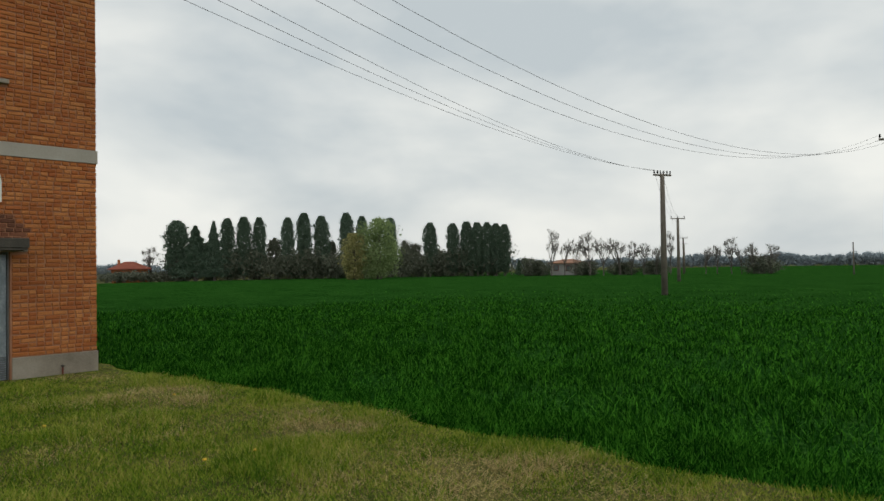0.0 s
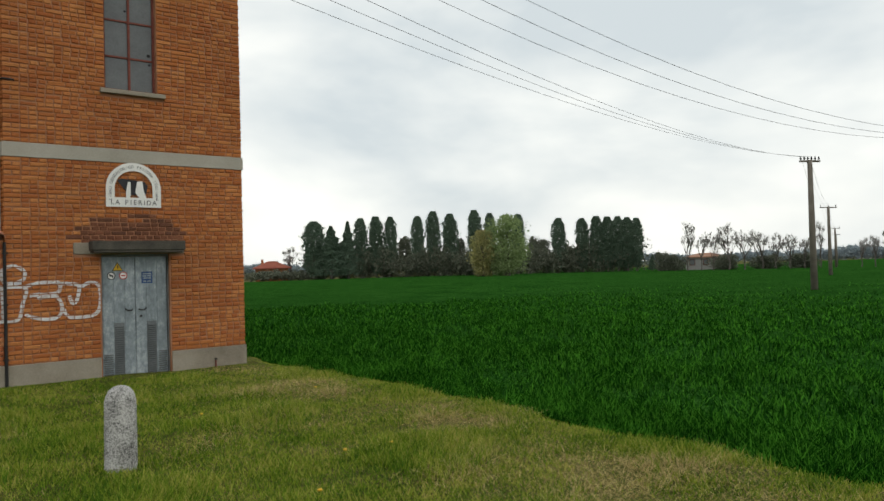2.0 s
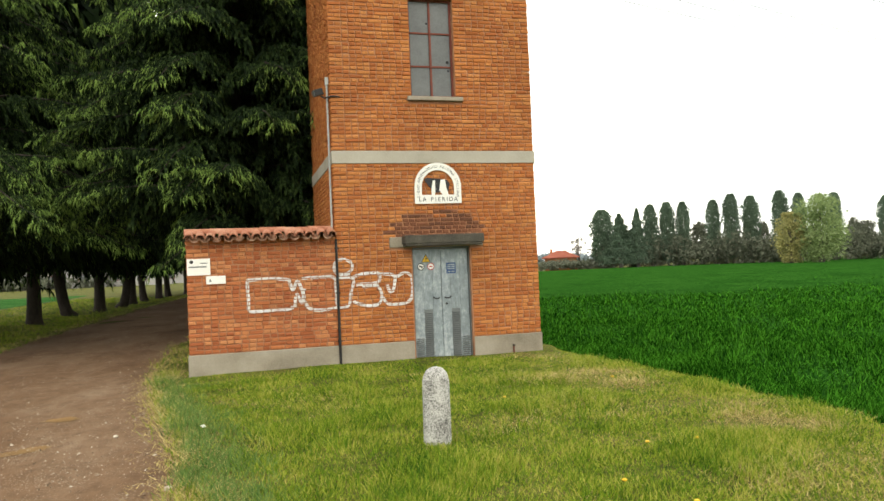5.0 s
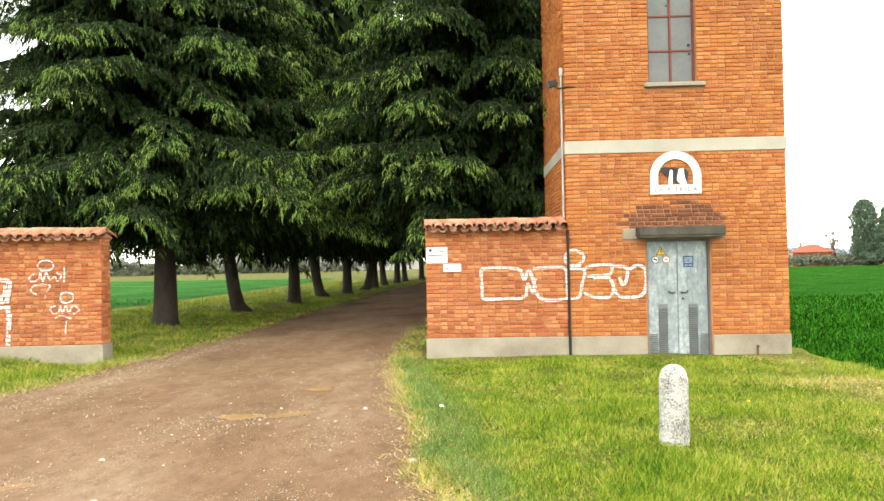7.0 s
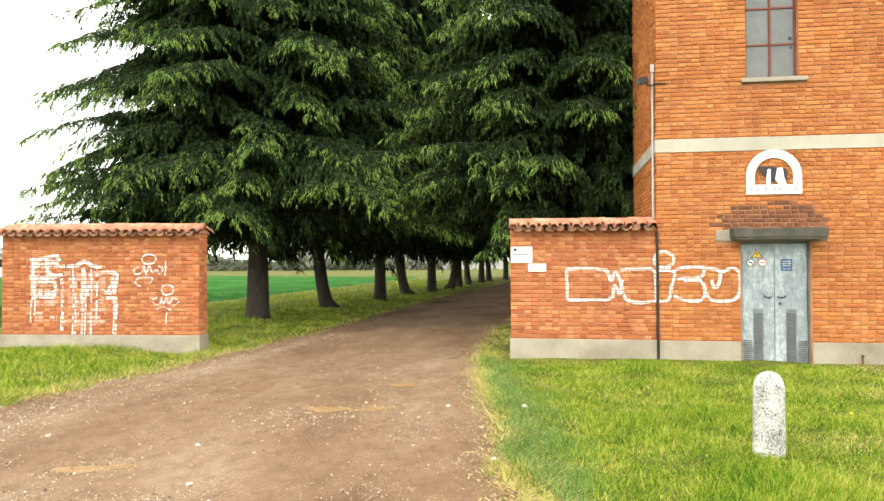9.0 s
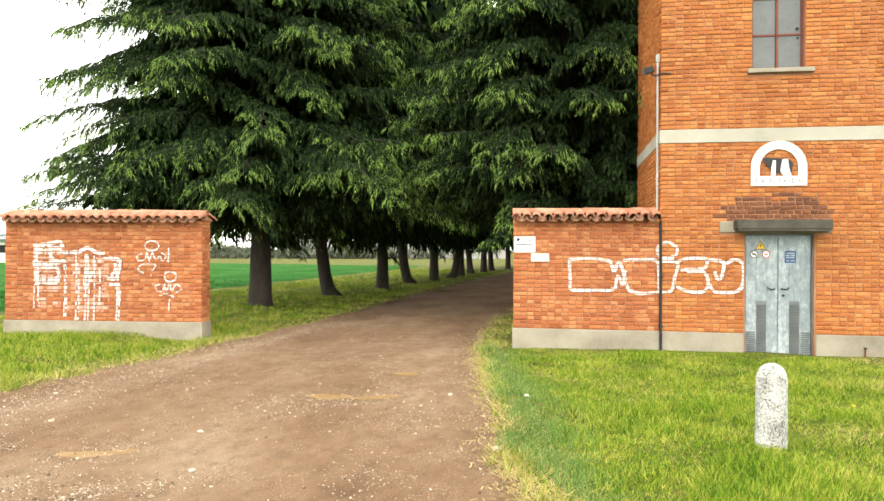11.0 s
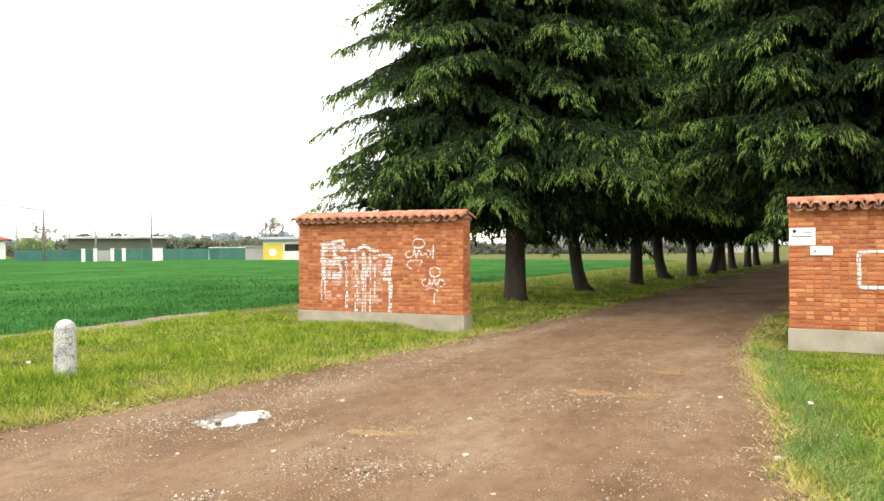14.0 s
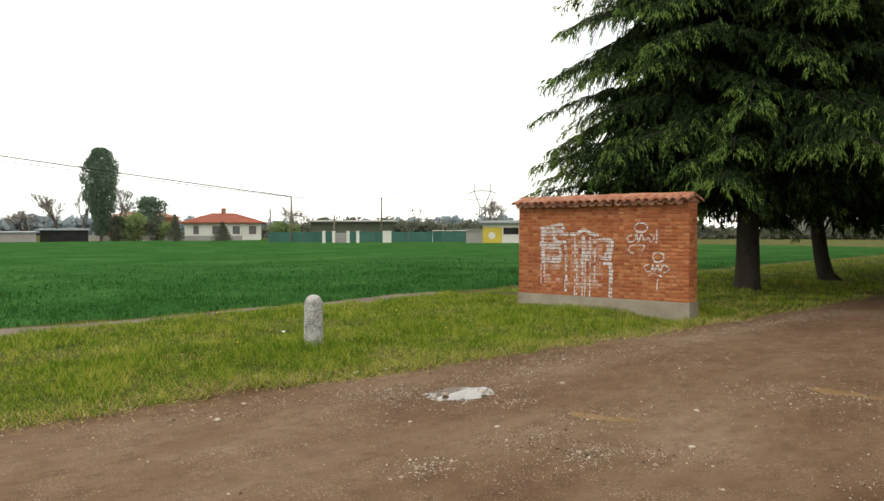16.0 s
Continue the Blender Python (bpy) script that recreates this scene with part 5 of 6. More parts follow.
# ---- cedars ----
def cedar_parts(seed, high, reach, base, n_branch, grain, extra=(), shoots=.92):
    """Limbs and needle sprays of a deodar cedar: boughs bear flat fans of side twigs, whose short twiglets hang like a
    fringe.
    grain: coarseness of the sprays. extra: boughs of their own as (bearing, height, length, rise, droop). shoots: how
    far out the light shoots begin; past 1 it paints a tree as shaded."""
    r = np.random.default_rng(seed)
    limbs, dark, tips = bmesh.new(), [], []
    boughs = []
    for b in range(n_branch + 18):
        u = (b + r.random()) / n_branch if b < n_branch else 0
        zb = base + (high - base) * .985 * min(u, 1) ** 1.35
        length = reach * (1 - (zb - base) / (high - base)) ** .46 * r.uniform(.74, 1.06)
        rise, droop = r.uniform(.06, .30), r.uniform(.24, .44) * (.6 if u < .16 else 1)
        if b >= n_branch:
            zb, length, rise, droop = base + r.uniform(-.7, .4), reach * r.uniform(.2, .42), 0, r.uniform(.25, .5)
        if length > .4:
            boughs.append((b * 2.39996 + r.uniform(-.3, .3), zb, length, rise, droop))
    boughs += [(radians(a), zb, length, rise, droop) for a, zb, length, rise, droop in extra]
    for phi, zb, length, rise, droop in boughs:
        outd = np.array([math.cos(phi), math.sin(phi), 0])
        sided = np.array([-math.sin(phi), math.cos(phi), 0])
        bend, tilt = r.uniform(-.12, .12), r.uniform(-.22, .22)

        def spot(at):
            at = np.asarray(at)[..., None]
            return outd * length * at + sided * length * bend * at ** 2 + np.array([0, 0, 1]) * (zb + length * (rise * at - droop * at ** 2.4))

        line = spot(np.linspace(0, 1, 6))
        tube(limbs, [tuple(p) for p in line], [.05 * (1 - .95 * k / 5) * (.4 + length / reach) for k in range(6)], 4, False)
        g2 = grain * (1 if zb < 9.6 else 2.7)
        m = max(4, int(length / (.15 * g2)))
        at = np.tile(np.linspace(.1, 1.0, m), 2) + r.normal(0, .012, m * 2)
        sgn = np.repeat([1.0, -1.0], m)
        root = spot(at.clip(.05, 1.02))
        lt = (.27 * length * (1.02 - at.clip(0, 1)) ** .6 + .16) * np.minimum(1, .4 + 1.5 * at) * r.uniform(.6, 1.2, m * 2)
        ang = r.uniform(.6, 1.15, m * 2) * sgn
        tw = outd * np.cos(ang)[:, None] + sided * np.sin(ang)[:, None]
        tw[:, 2] += tilt * sgn + r.uniform(-.32, .36, m * 2)
        across = np.cross(tw, np.array([0, 0, 1.0]))
        per = np.maximum(4, (2.0 * lt / (.052 * g2 * (1 if g2 < 1.5 else 1.25))).astype(int))
        idx = np.repeat(np.arange(m * 2), per)
        tt = r.random(len(idx)) ** .85
        dl = lt[idx]
        p = root[idx] + tw[idx] * (dl * tt)[:, None]
        p[:, 2] -= dl * (.05 * tt + .52 * tt ** 2)
        turn = r.choice([-1.0, 1.0], len(idx)) * r.uniform(.2, .95, len(idx))
        d = tw[idx] * np.cos(turn)[:, None] + across[idx] * np.sin(turn)[:, None] + r.normal(0, .16, (len(idx), 3))
        d[:, 2] -= .30 + .75 * tt + .35 * at[idx]
        d /= np.linalg.norm(d, axis=1)[:, None]
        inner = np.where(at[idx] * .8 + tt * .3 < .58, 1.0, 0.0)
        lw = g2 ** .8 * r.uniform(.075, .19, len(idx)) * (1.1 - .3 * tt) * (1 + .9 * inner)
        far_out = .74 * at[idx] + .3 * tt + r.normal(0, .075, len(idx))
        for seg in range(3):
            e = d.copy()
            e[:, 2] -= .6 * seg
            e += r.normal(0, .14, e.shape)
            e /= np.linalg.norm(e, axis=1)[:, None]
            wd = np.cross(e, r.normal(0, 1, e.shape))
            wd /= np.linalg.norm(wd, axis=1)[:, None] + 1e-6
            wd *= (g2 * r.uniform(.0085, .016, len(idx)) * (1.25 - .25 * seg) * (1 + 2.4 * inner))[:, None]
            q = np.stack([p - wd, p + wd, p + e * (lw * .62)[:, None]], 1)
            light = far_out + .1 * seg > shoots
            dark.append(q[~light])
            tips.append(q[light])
            p = p + e * (lw * .42)[:, None]
    return limbs, np.concatenate(dark), np.concatenate(tips)


def cedar(label, seed, high, reach, base, n_branch, grain, thick, lean=(0, 0), extra=(), shoots=.92):
    tree = thing("cedar_tree", label, "tree", group="cedar avenue")
    rr = random.Random(seed)
    pts = [(lean[0] * (max(z, 0) / high) ** .42, lean[1] * (max(z, 0) / high) ** .42, z) for z in (-.2, .0, .25, .8, 2, 5, 9, 14, high * .98)]
    bm = tubed(pts, [thick * k for k in (1.45, 1.3, 1.08, .95, .85, .7, .5, .25, .04)], 14)
    for v in bm.verts:
        v.co.x += .03 * noise.noise(v.co * 2.5)
        v.co.y += .03 * noise.noise(v.co * 2.5 + Vector((9, 3, 1)))
    part("trunk", bm, BARK, tree, "", True)
    limbs, dark, tips = cedar_parts(seed, high, reach, base, n_branch, grain, extra, shoots)
    part("bough_frame", limbs, BARK, tree)
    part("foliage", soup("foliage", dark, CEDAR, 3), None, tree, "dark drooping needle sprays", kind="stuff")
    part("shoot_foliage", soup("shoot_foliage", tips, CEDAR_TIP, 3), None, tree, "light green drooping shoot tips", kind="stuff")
    return tree


TALL = "tall dark green deodar cedar with drooping boughs"
near_left = cedar(TALL, 3, 17.5, 5.8, 2.75, 172, 1.0, .31, (0, 0), ((-38, 6.4, 4.3, .26, .34), (-75, 3.7, 4.6, .18, .28), (-172, 4.0, 5.7, .16, .26), (-150, 5.3, 5.5, .2, .32), (174, 3.0, 5.6, .12, .2), (-45, 4.5, 4.4, .24, .36), (-178, 5.1, 5.6, .2, .3), (-165, 6.4, 5.3, .24, .34), (178, 7.3, 5.2, .26, .36), (-155, 8.2, 4.8, .3, .36), (-160, 3.4, 5.5, .1, .16), (-140, 7.2, 4.9, .26, .36), (170, 5.7, 5.3, .24, .34), (-170, 7.9, 5.1, .28, .36), (165, 8.7, 4.9, .3, .36), (-178, 9.4, 4.8, .3, .36), (-168, 4.6, 5.3, .2, .3), (-158, 4.2, 5.2, .18, .3), (-176, 6.9, 5.2, .26, .34), (176, 3.6, 5.3, .14, .22)))
near_left.matrix_basis = pose(-8.1, 18.95, 0)
near_right = cedar(TALL, 8, 17.5, 4.7, 3.3, 140, 1.0, .26, (0, 0), ((-153, 3.7, 3.7, .12, .28), (-146, 2.9, 3.5, .1, .3), (-158, 2.5, 3.0, .05, .3), (-186, 5.7, 3.8, .22, .42), (-178, 7.0, 3.6, .2, .3), (-120, 5.0, 3.9, .2, .34), (-90, 3.2, 3.6, .1, .25), (-60, 3.4, 3.6, .1, .25), (-75, 4.4, 3.8, .15, .3)))
near_right.matrix_basis = pose(.05, 18.2, 0, 0, 0, 40)
# shoots past 1: few light tips, so the avenue's shade is in the colour
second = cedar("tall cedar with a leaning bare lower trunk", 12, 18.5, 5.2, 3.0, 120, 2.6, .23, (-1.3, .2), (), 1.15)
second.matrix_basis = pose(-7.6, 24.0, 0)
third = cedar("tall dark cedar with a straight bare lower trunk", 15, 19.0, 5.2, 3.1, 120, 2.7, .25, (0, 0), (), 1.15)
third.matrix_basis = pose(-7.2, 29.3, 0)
for k, (x, y) in enumerate(((-7.05, 34.6), (-6.6, 38.4), (-6.3, 42.5), (-6.3, 46.9), (-6.1, 51.2), (-5.7, 55.8), (-5.5, 60.5), (-4.6, 67))):
    c = copy_thing(third if k % 2 else second, pose(x, y, 0, 0, 0, 70 * k + 30))
for k, (x, y) in enumerate(((1.0, 24.2), (1.2, 29.6), (1.5, 34.8), (1.8, 40.2), (2.0, 46), (2.4, 52), (2.9, 58), (3.4, 64), (0.2, 75), (-3.0, 78))):
    c = copy_thing(second if k % 2 else third, pose(x, y, 0, 0, 0, 55 * k + 100))


# ---- trees of the distance ----
def leaf_cloud(r, centres, radius, per, size):
    """Loose leaf clumps round centres."""
    c = np.repeat(np.asarray(centres, float), per, 0)
    v = r.normal(0, 1, c.shape)
    v /= np.linalg.norm(v, axis=1)[:, None]
    p = c + v * (np.repeat(np.asarray(radius, float), per) * r.random(len(c)) ** .4)[:, None]
    a, b = r.normal(0, 1, c.shape), r.normal(0, 1, c.shape)
    s = (size * r.uniform(.6, 1.4, len(c)))[:, None]
    a = a / np.linalg.norm(a, axis=1)[:, None] * s
    b = b / np.linalg.norm(b, axis=1)[:, None] * s
    return np.stack([p - a, p + b * .8, p + a, p - b * .8], 1)


def leafy(name, label, seed, h, w, shape, material, n=46, per=34, size=.3, group="distant trees", bark=None):
    """A tree of height h and width w: tapered trunk, a few limbs, a crown of many clumps. shape gives the crown's half-width at a height share."""
    r = np.random.default_rng(seed)
    tree = thing(name, label, "tree", group=group)
    bm = tubed([(0, 0, -.4), (0, 0, .3), (r.normal(0, .05), r.normal(0, .05), h * .4), (0, 0, h * .92)], [w * .055 + .08, w * .05 + .07, w * .035 + .05, .02], 8)
    for k in range(7):
        z0, a = h * r.uniform(.12, .55), r.uniform(0, 6.28)
        q = w * .36 * shape(min(z0 / h + .15, 1))
        tube(bm, [(0, 0, z0), (q * .5 * math.cos(a), q * .5 * math.sin(a), z0 + h * .1), (q * math.cos(a), q * math.sin(a), z0 + h * .22)], [w * .02 + .03, w * .013 + .02, .012], 5)
    part("trunk", bm, bark or BARK_GREY, tree)
    cs, rs = [], []
    for k in range(n):
        u = r.uniform(.06, 1)
        q, a = w / 2 * shape(u), r.uniform(0, 6.28)
        d = q * r.random() ** .5 * .8
        cs.append((d * math.cos(a), d * math.sin(a), h * u))
        rs.append(max(.25, q * r.uniform(.38, .58)))
    leaves = leaf_cloud(r, cs, rs, per, size)
    if shape in (column, cone, lone_crown):
        # narrow crowns: upswept leaf sprays in a full, slightly lobed body
        k = n * per
        u, a = r.uniform(.05, 1, k) ** .9, r.uniform(0, 6.28, k)
        lobes = 1 + .13 * np.sin(3 * a + 9 * u + seed) + .11 * np.sin(5 * a - 23 * u + 2 * seed) + .09 * np.sin(2 * a + 37 * u) + .07 * np.sin(9 * a + 61 * u)
        rad = w * .6 * np.array([shape(x) for x in u]) * lobes * r.random(k) ** .36 * r.uniform(.86, 1.06, k)
        c = np.stack([rad * np.cos(a), rad * np.sin(a), h * u], 1)
        e = r.normal(0, .5, c.shape) + np.stack([np.cos(a) * .4, np.sin(a) * .4, .9 + 0 * a], 1)
        e *= (size * r.uniform(.5, 1.1, k) / np.linalg.norm(e, axis=1))[:, None]
        f = np.cross(e, r.normal(0, 1, c.shape))
        f *= (size * .45 / (np.linalg.norm(f, axis=1) + 1e-6))[:, None]
        leaves = np.stack([c - e, c + f, c + e, c - f], 1)
    part("crown", soup("crown", leaves, material, 4), None, tree, kind="stuff")
    return tree


def column(u):
    return max(0.05, min(1, 3.2 * u + .25) * (1 - max(0, u - .72) ** 2 * 8.5)) * (1 + .03 * math.sin(23 * u))


def cone(u):
    return max(.04, 1.05 - u) * (1 + .16 * math.sin(44 * u))


def lone_crown(u):
    return max(.04, (.2 + .8 * min(1, u * 1.7)) * math.sqrt(max(0, 1 - max(0, (u - .66) / .345) ** 2.4))) * (1 + .05 * math.sin(19 * u))


def dome(u):
    return max(.1, math.sqrt(max(0, 1 - ((u - .5) / .53) ** 2))) * (1 + .1 * math.sin(17 * u))


def placed(kinds, rows, height0, width0, turn=47):
    """Copies of a few trees over rows of (x, y, height, width); the first ones take the first rows."""
    for k, (x, y, h, w) in enumerate(rows):
        src = kinds[k % len(kinds)]
        ob = src if k < len(kinds) else copy_thing(src, pose(0, 0, 0))
        z = -.42 if x > 0 else -.02
        ob.matrix_basis = pose(x, y, z, 0, 0, turn * k)
        ob.scale = (w / width0, w / width0, h / height0)


POPLARS = [(68.6, 130.0, 11.8, 4.1), (76.6, 125.5, 12.3, 2.6), (79.2, 123.9, 12.6, 2.8), (81.6, 122.3, 12.5, 2.5), (86.1, 119.2, 12.5, 2.4), (88.6, 117.3, 13.4, 2.8), (91.3, 115.2, 12.8, 3.0), (95.1, 112.1, 13.4, 2.7), (97.4, 110.1, 12.7, 2.3),
           (101.6, 106.3, 12.3, 2.5), (107.2, 100.6, 11.2, 2.7), (110.3, 97.2, 11.0, 2.5), (112.1, 95.1, 11.3, 2.5), (113.4, 93.5, 11.1, 2.5), (114.7, 91.9, 11.1, 2.5), (115.8, 90.5, 10.8, 2.5), (116.9, 89.2, 10.6, 2.3)]
POP = "slender dark green columnar poplar at the field's end"
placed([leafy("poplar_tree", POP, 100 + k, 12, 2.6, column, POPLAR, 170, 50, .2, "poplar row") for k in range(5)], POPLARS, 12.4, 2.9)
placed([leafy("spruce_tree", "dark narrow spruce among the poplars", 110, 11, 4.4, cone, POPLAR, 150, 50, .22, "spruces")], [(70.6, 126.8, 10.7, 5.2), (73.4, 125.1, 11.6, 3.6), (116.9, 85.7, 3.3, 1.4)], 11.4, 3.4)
placed([leafy("willow_tree", "round bright green willow in fresh leaf", 120, 10.7, 8.1, dome, SPRING, 130, 70, .19)], [(87.0, 93.9, 10.9, 8.3)], 11.4, 8.6)
placed([leafy("willow_tree", "yellow flowering willow beside the poplars", 121, 8.4, 5.2, dome, BLOSSOM, 90, 60, .18)], [(83.9, 96.7, 8.4, 5.4)], 9, 5.6)
UNDER = [(71.4, 131.9, 6.3, 6.1), (75.0, 129.9, 7.4, 4.9), (78.6, 127.7, 6.2, 6.0), (82.3, 125.4, 6.2, 6.0), (85.9, 123.0, 8.4, 4.8), (89.5, 120.4, 5.0, 5.9), (93.0, 117.7, 4.4, 5.9), (96.6, 114.8, 4.9, 4.7), (94.8, 116.2, 7.8, 2.8), (105.9, 106.2, 7.6, 3.5),
         (107.5, 104.6, 7.0, 3.5), (110.7, 101.3, 5.2, 4.6), (112.2, 99.5, 5.7, 4.6), (115.2, 96.0, 4.5, 5.8), (118.1, 92.4, 4.4, 4.6), (100.5, 111, 4.5, 6), (103.5, 108.5, 4.2, 5)]
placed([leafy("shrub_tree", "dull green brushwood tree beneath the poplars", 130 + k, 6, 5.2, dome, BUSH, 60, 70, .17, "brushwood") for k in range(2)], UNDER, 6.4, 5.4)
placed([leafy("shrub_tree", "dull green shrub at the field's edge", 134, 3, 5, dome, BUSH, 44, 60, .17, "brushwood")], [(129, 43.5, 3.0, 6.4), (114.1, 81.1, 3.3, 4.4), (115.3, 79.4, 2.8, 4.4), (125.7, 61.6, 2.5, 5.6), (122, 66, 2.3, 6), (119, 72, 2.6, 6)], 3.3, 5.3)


def bare_tree(label, seed, h, w, group="bare trees"):
    """A leafless tree: trunk and limbs, and a haze of fine twigs."""
    r = random.Random(seed)
    tree = thing("bare_tree", label, "tree", group=group)
    bm, twigs = bmesh.new(), []

    def grow(p, d, length, rad, depth):
        q = p + d * length
        if depth < 3:
            tube(bm, [p, (p + q) / 2 + Vector((r.uniform(-.1, .1), r.uniform(-.1, .1), 0)) * length, q], [rad, rad * .8, rad * .6], 5, False)
        else:
            s = d.cross(Vector((r.uniform(-1, 1), r.uniform(-1, 1), r.uniform(-1, 1)))).normalized() * .028
            twigs.append(((p - s)[:], (p + s)[:], q[:]))
        if depth < 6:
            for _ in range(3 if depth else 5):
                e = (d + Vector((r.uniform(-.62, .62), r.uniform(-.62, .62), r.uniform(-.05, .5)))).normalized()
                grow(p + d * length * r.uniform(.55, 1), e, length * r.uniform(.55, .78), rad * .6, depth + 1)

    grow(Vector((0, 0, -.3)), Vector((0, 0, 1)), h * .36, h * .016 + .03, 0)
    part("trunk", bm, BARK_GREY, tree)
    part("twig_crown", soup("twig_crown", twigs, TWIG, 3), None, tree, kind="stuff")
    return tree


bares = [bare_tree("leafless grey tree standing in the hedgerow", 200 + k, 6, 4) for k in range(3)]
BARE = [(112.3, 75.0, 7.3, 3.6), (113.5, 73.1, 6.0, 3.2), (114.6, 71.4, 5.8, 3.2), (115.9, 69.3, 6.8, 4.3), (117.1, 67.1, 6.1, 3.8), (118.5, 64.7, 6.0, 4.3), (119.5, 62.8, 5.2, 3.2), (120.5, 60.9, 5.1, 3.9), (121.4, 59.0, 4.7, 3.3), (122.4, 56.9, 6.6, 2.4),
        (124.7, 51.6, 4.3, 2.9), (125.5, 49.8, 4.6, 2.9), (126.3, 47.6, 5.4, 3.8), (126.9, 46.1, 4.2, 2.7), (127.5, 44.4, 4.7, 3.4), (128.3, 41.9, 4.3, 3.9)]
BARE += [(-153.1, 46.5, 8.3, 8.0), (-154.5, 41.5, 5.2, 8.0), (-149.5, 56.9, 9.2, 6.5), (-151.7, 50.8, 10.0, 5.5), (-86.5, 97.0, 6.6, 6.0), (68.3, 139.9, 5.8, 5.0), (-100.2, 66.1, 5.2, 5.4)]
placed(bares, BARE, 4.7, 3.6)
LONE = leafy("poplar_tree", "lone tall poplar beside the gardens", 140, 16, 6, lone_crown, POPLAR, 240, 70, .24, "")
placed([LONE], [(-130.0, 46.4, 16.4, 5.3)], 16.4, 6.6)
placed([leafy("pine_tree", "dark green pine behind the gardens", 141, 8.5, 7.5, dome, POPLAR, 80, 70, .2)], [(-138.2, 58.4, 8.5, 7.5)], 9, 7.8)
placed([leafy("garden_shrub", "leafy green garden shrub by the fence", 142 + k, 4.4, 4.7, dome, SPRING if k else BUSH, 50, 60, .16, "garden shrubs") for k in range(2)], [(-131.0, 49.4, 4.5, 4.7), (-130.0, 51.9, 5.2, 5.9), (-128.6, 55.3, 4.2, 4.6), (-127.1, 56.4, 3.7, 3.5), (-97.6, 69.8, 4.0, 5.0), (-101.4, 64.2, 3.4, 6.0)], 4.8, 5.0)
placed([leafy("cypress", "clipped dark cypress before the white house", 146, 4.4, 2.5, cone, BUSH, 60, 60, .16, "cypresses")], [(-113.7, 51.9, 4.6, 2.7), (-110.5, 58.5, 3.4, 3.0)], 4.6, 2.7)


def wood_band(name, label, x0, y0, x1, y1, h, n, seed, material, size=.9):
    """A far hedge or wood that can only be seen as one uneven mass."""
    r = np.random.default_rng(seed)
    u = r.random(n)
    top = h * (.55 + .45 * np.abs(wobble(u * 40, 0 * u, 1.0, seed)) + r.uniform(-.12, .12, n))
    c = np.stack([x0 + (x1 - x0) * u + r.normal(0, 1.5, n), y0 + (y1 - y0) * u + r.normal(0, 1.5, n), top * r.random(n) ** .7 - .3], 1)
    ob = part(name, soup(name, leaf_cloud(r, c, np.full(n, h * .22), 10, size), material, 4))
    return tagged(ob, label, "woodland", kind="stuff")


# the woods' haze is only the pale blue-grey of FAR_WOOD
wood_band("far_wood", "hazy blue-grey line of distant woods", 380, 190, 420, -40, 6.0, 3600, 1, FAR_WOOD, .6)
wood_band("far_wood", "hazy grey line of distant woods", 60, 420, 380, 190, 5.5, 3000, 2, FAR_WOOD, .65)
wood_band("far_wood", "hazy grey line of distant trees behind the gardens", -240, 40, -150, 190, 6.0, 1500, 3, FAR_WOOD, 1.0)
wood_band("hedge", "dull green hedgerow behind the playing field", -128, 78, -98, 112, 4.2, 2000, 4, BUSH, .3)
wood_band("hedge", "dull green hedgerow at the end of the fields", -95, 118, -20, 150, 3.0, 1500, 5, BUSH, .35)
wood_band("brushwood", "dull brown-green brushwood beneath the poplars", 69, 132.5, 119, 91, 5.6, 2600, 8, BUSH, .24)
wood_band("hedge", "low hedgerow at the far field edge", 58, 138, 70, 131, 1.8, 600, 6, BUSH, .2)

# ---- buildings of the distance ----
def house(name, label, at, turn, sx, sy, wall_h, roof_h, wall_m, roof_m, eave=.6, windows=(), gable=False):
    hs = thing(name, label, "house", at, turn)
    part("wall", boxes((-sx / 2, sx / 2, -sy / 2, sy / 2, -.5, wall_h)), wall_m, hs)
    bm = bmesh.new()
    a, b = sx / 2 + eave, sy / 2 + eave
    low = [bm.verts.new(p) for p in ((-a, -b, wall_h), (a, -b, wall_h), (a, b, wall_h), (-a, b, wall_h))]
    up2 = [bm.verts.new((x, y, wall_h + .18)) for x, y in ((-a, -b), (a, -b), (a, b), (-a, b))]
    rl = a if gable else max(.4, a - b)
    top = [bm.verts.new((-rl, 0, wall_h + roof_h)), bm.verts.new((rl, 0, wall_h + roof_h))]
    bm.faces.new(low[::-1])
    for k in range(4):
        bm.faces.new((low[k], low[(k + 1) % 4], up2[(k + 1) % 4], up2[k]))
    bm.faces.new((up2[0], up2[1], top[1], top[0]))
    bm.faces.new((up2[2], up2[3], top[0], top[1]))
    bm.faces.new((up2[1], up2[2], top[1]))
    bm.faces.new((up2[3], up2[0], top[0]))
    part("roof", bm, roof_m, hs)
    for x, z, w_, h_ in windows:
        wn_ = part("window", boxes((x - w_ / 2, x + w_ / 2, -sy / 2 - .06, -sy / 2 - .004, z, z + h_)), RUST, hs, "brown shuttered window")
        part("pane", boxes((x - w_ / 2 + .1, x + w_ / 2 - .1, -sy / 2 - .09, -sy / 2 - .064, z + .1, z + h_ - .1)), GALV_DARK, wn_)
    return hs


villa = house("white_house", "low white house with a red hipped tile roof", (-123.4, 65.6, 0), 61, 13.0, 9, 3.1, 1.9, STUCCO, ROOF_RED, .9, ((-4.6, 1.2, .9, 1.4), (-1.2, 1.2, 1.3, 1.4), (2.2, 1.2, 1.2, 1.4), (5.0, 1.2, 1.2, 1.4)))
part("chimney", boxes((-.4, .4, -.4, .4, 4.4, 5.9), bevel=.05), TILE_OLD, villa)
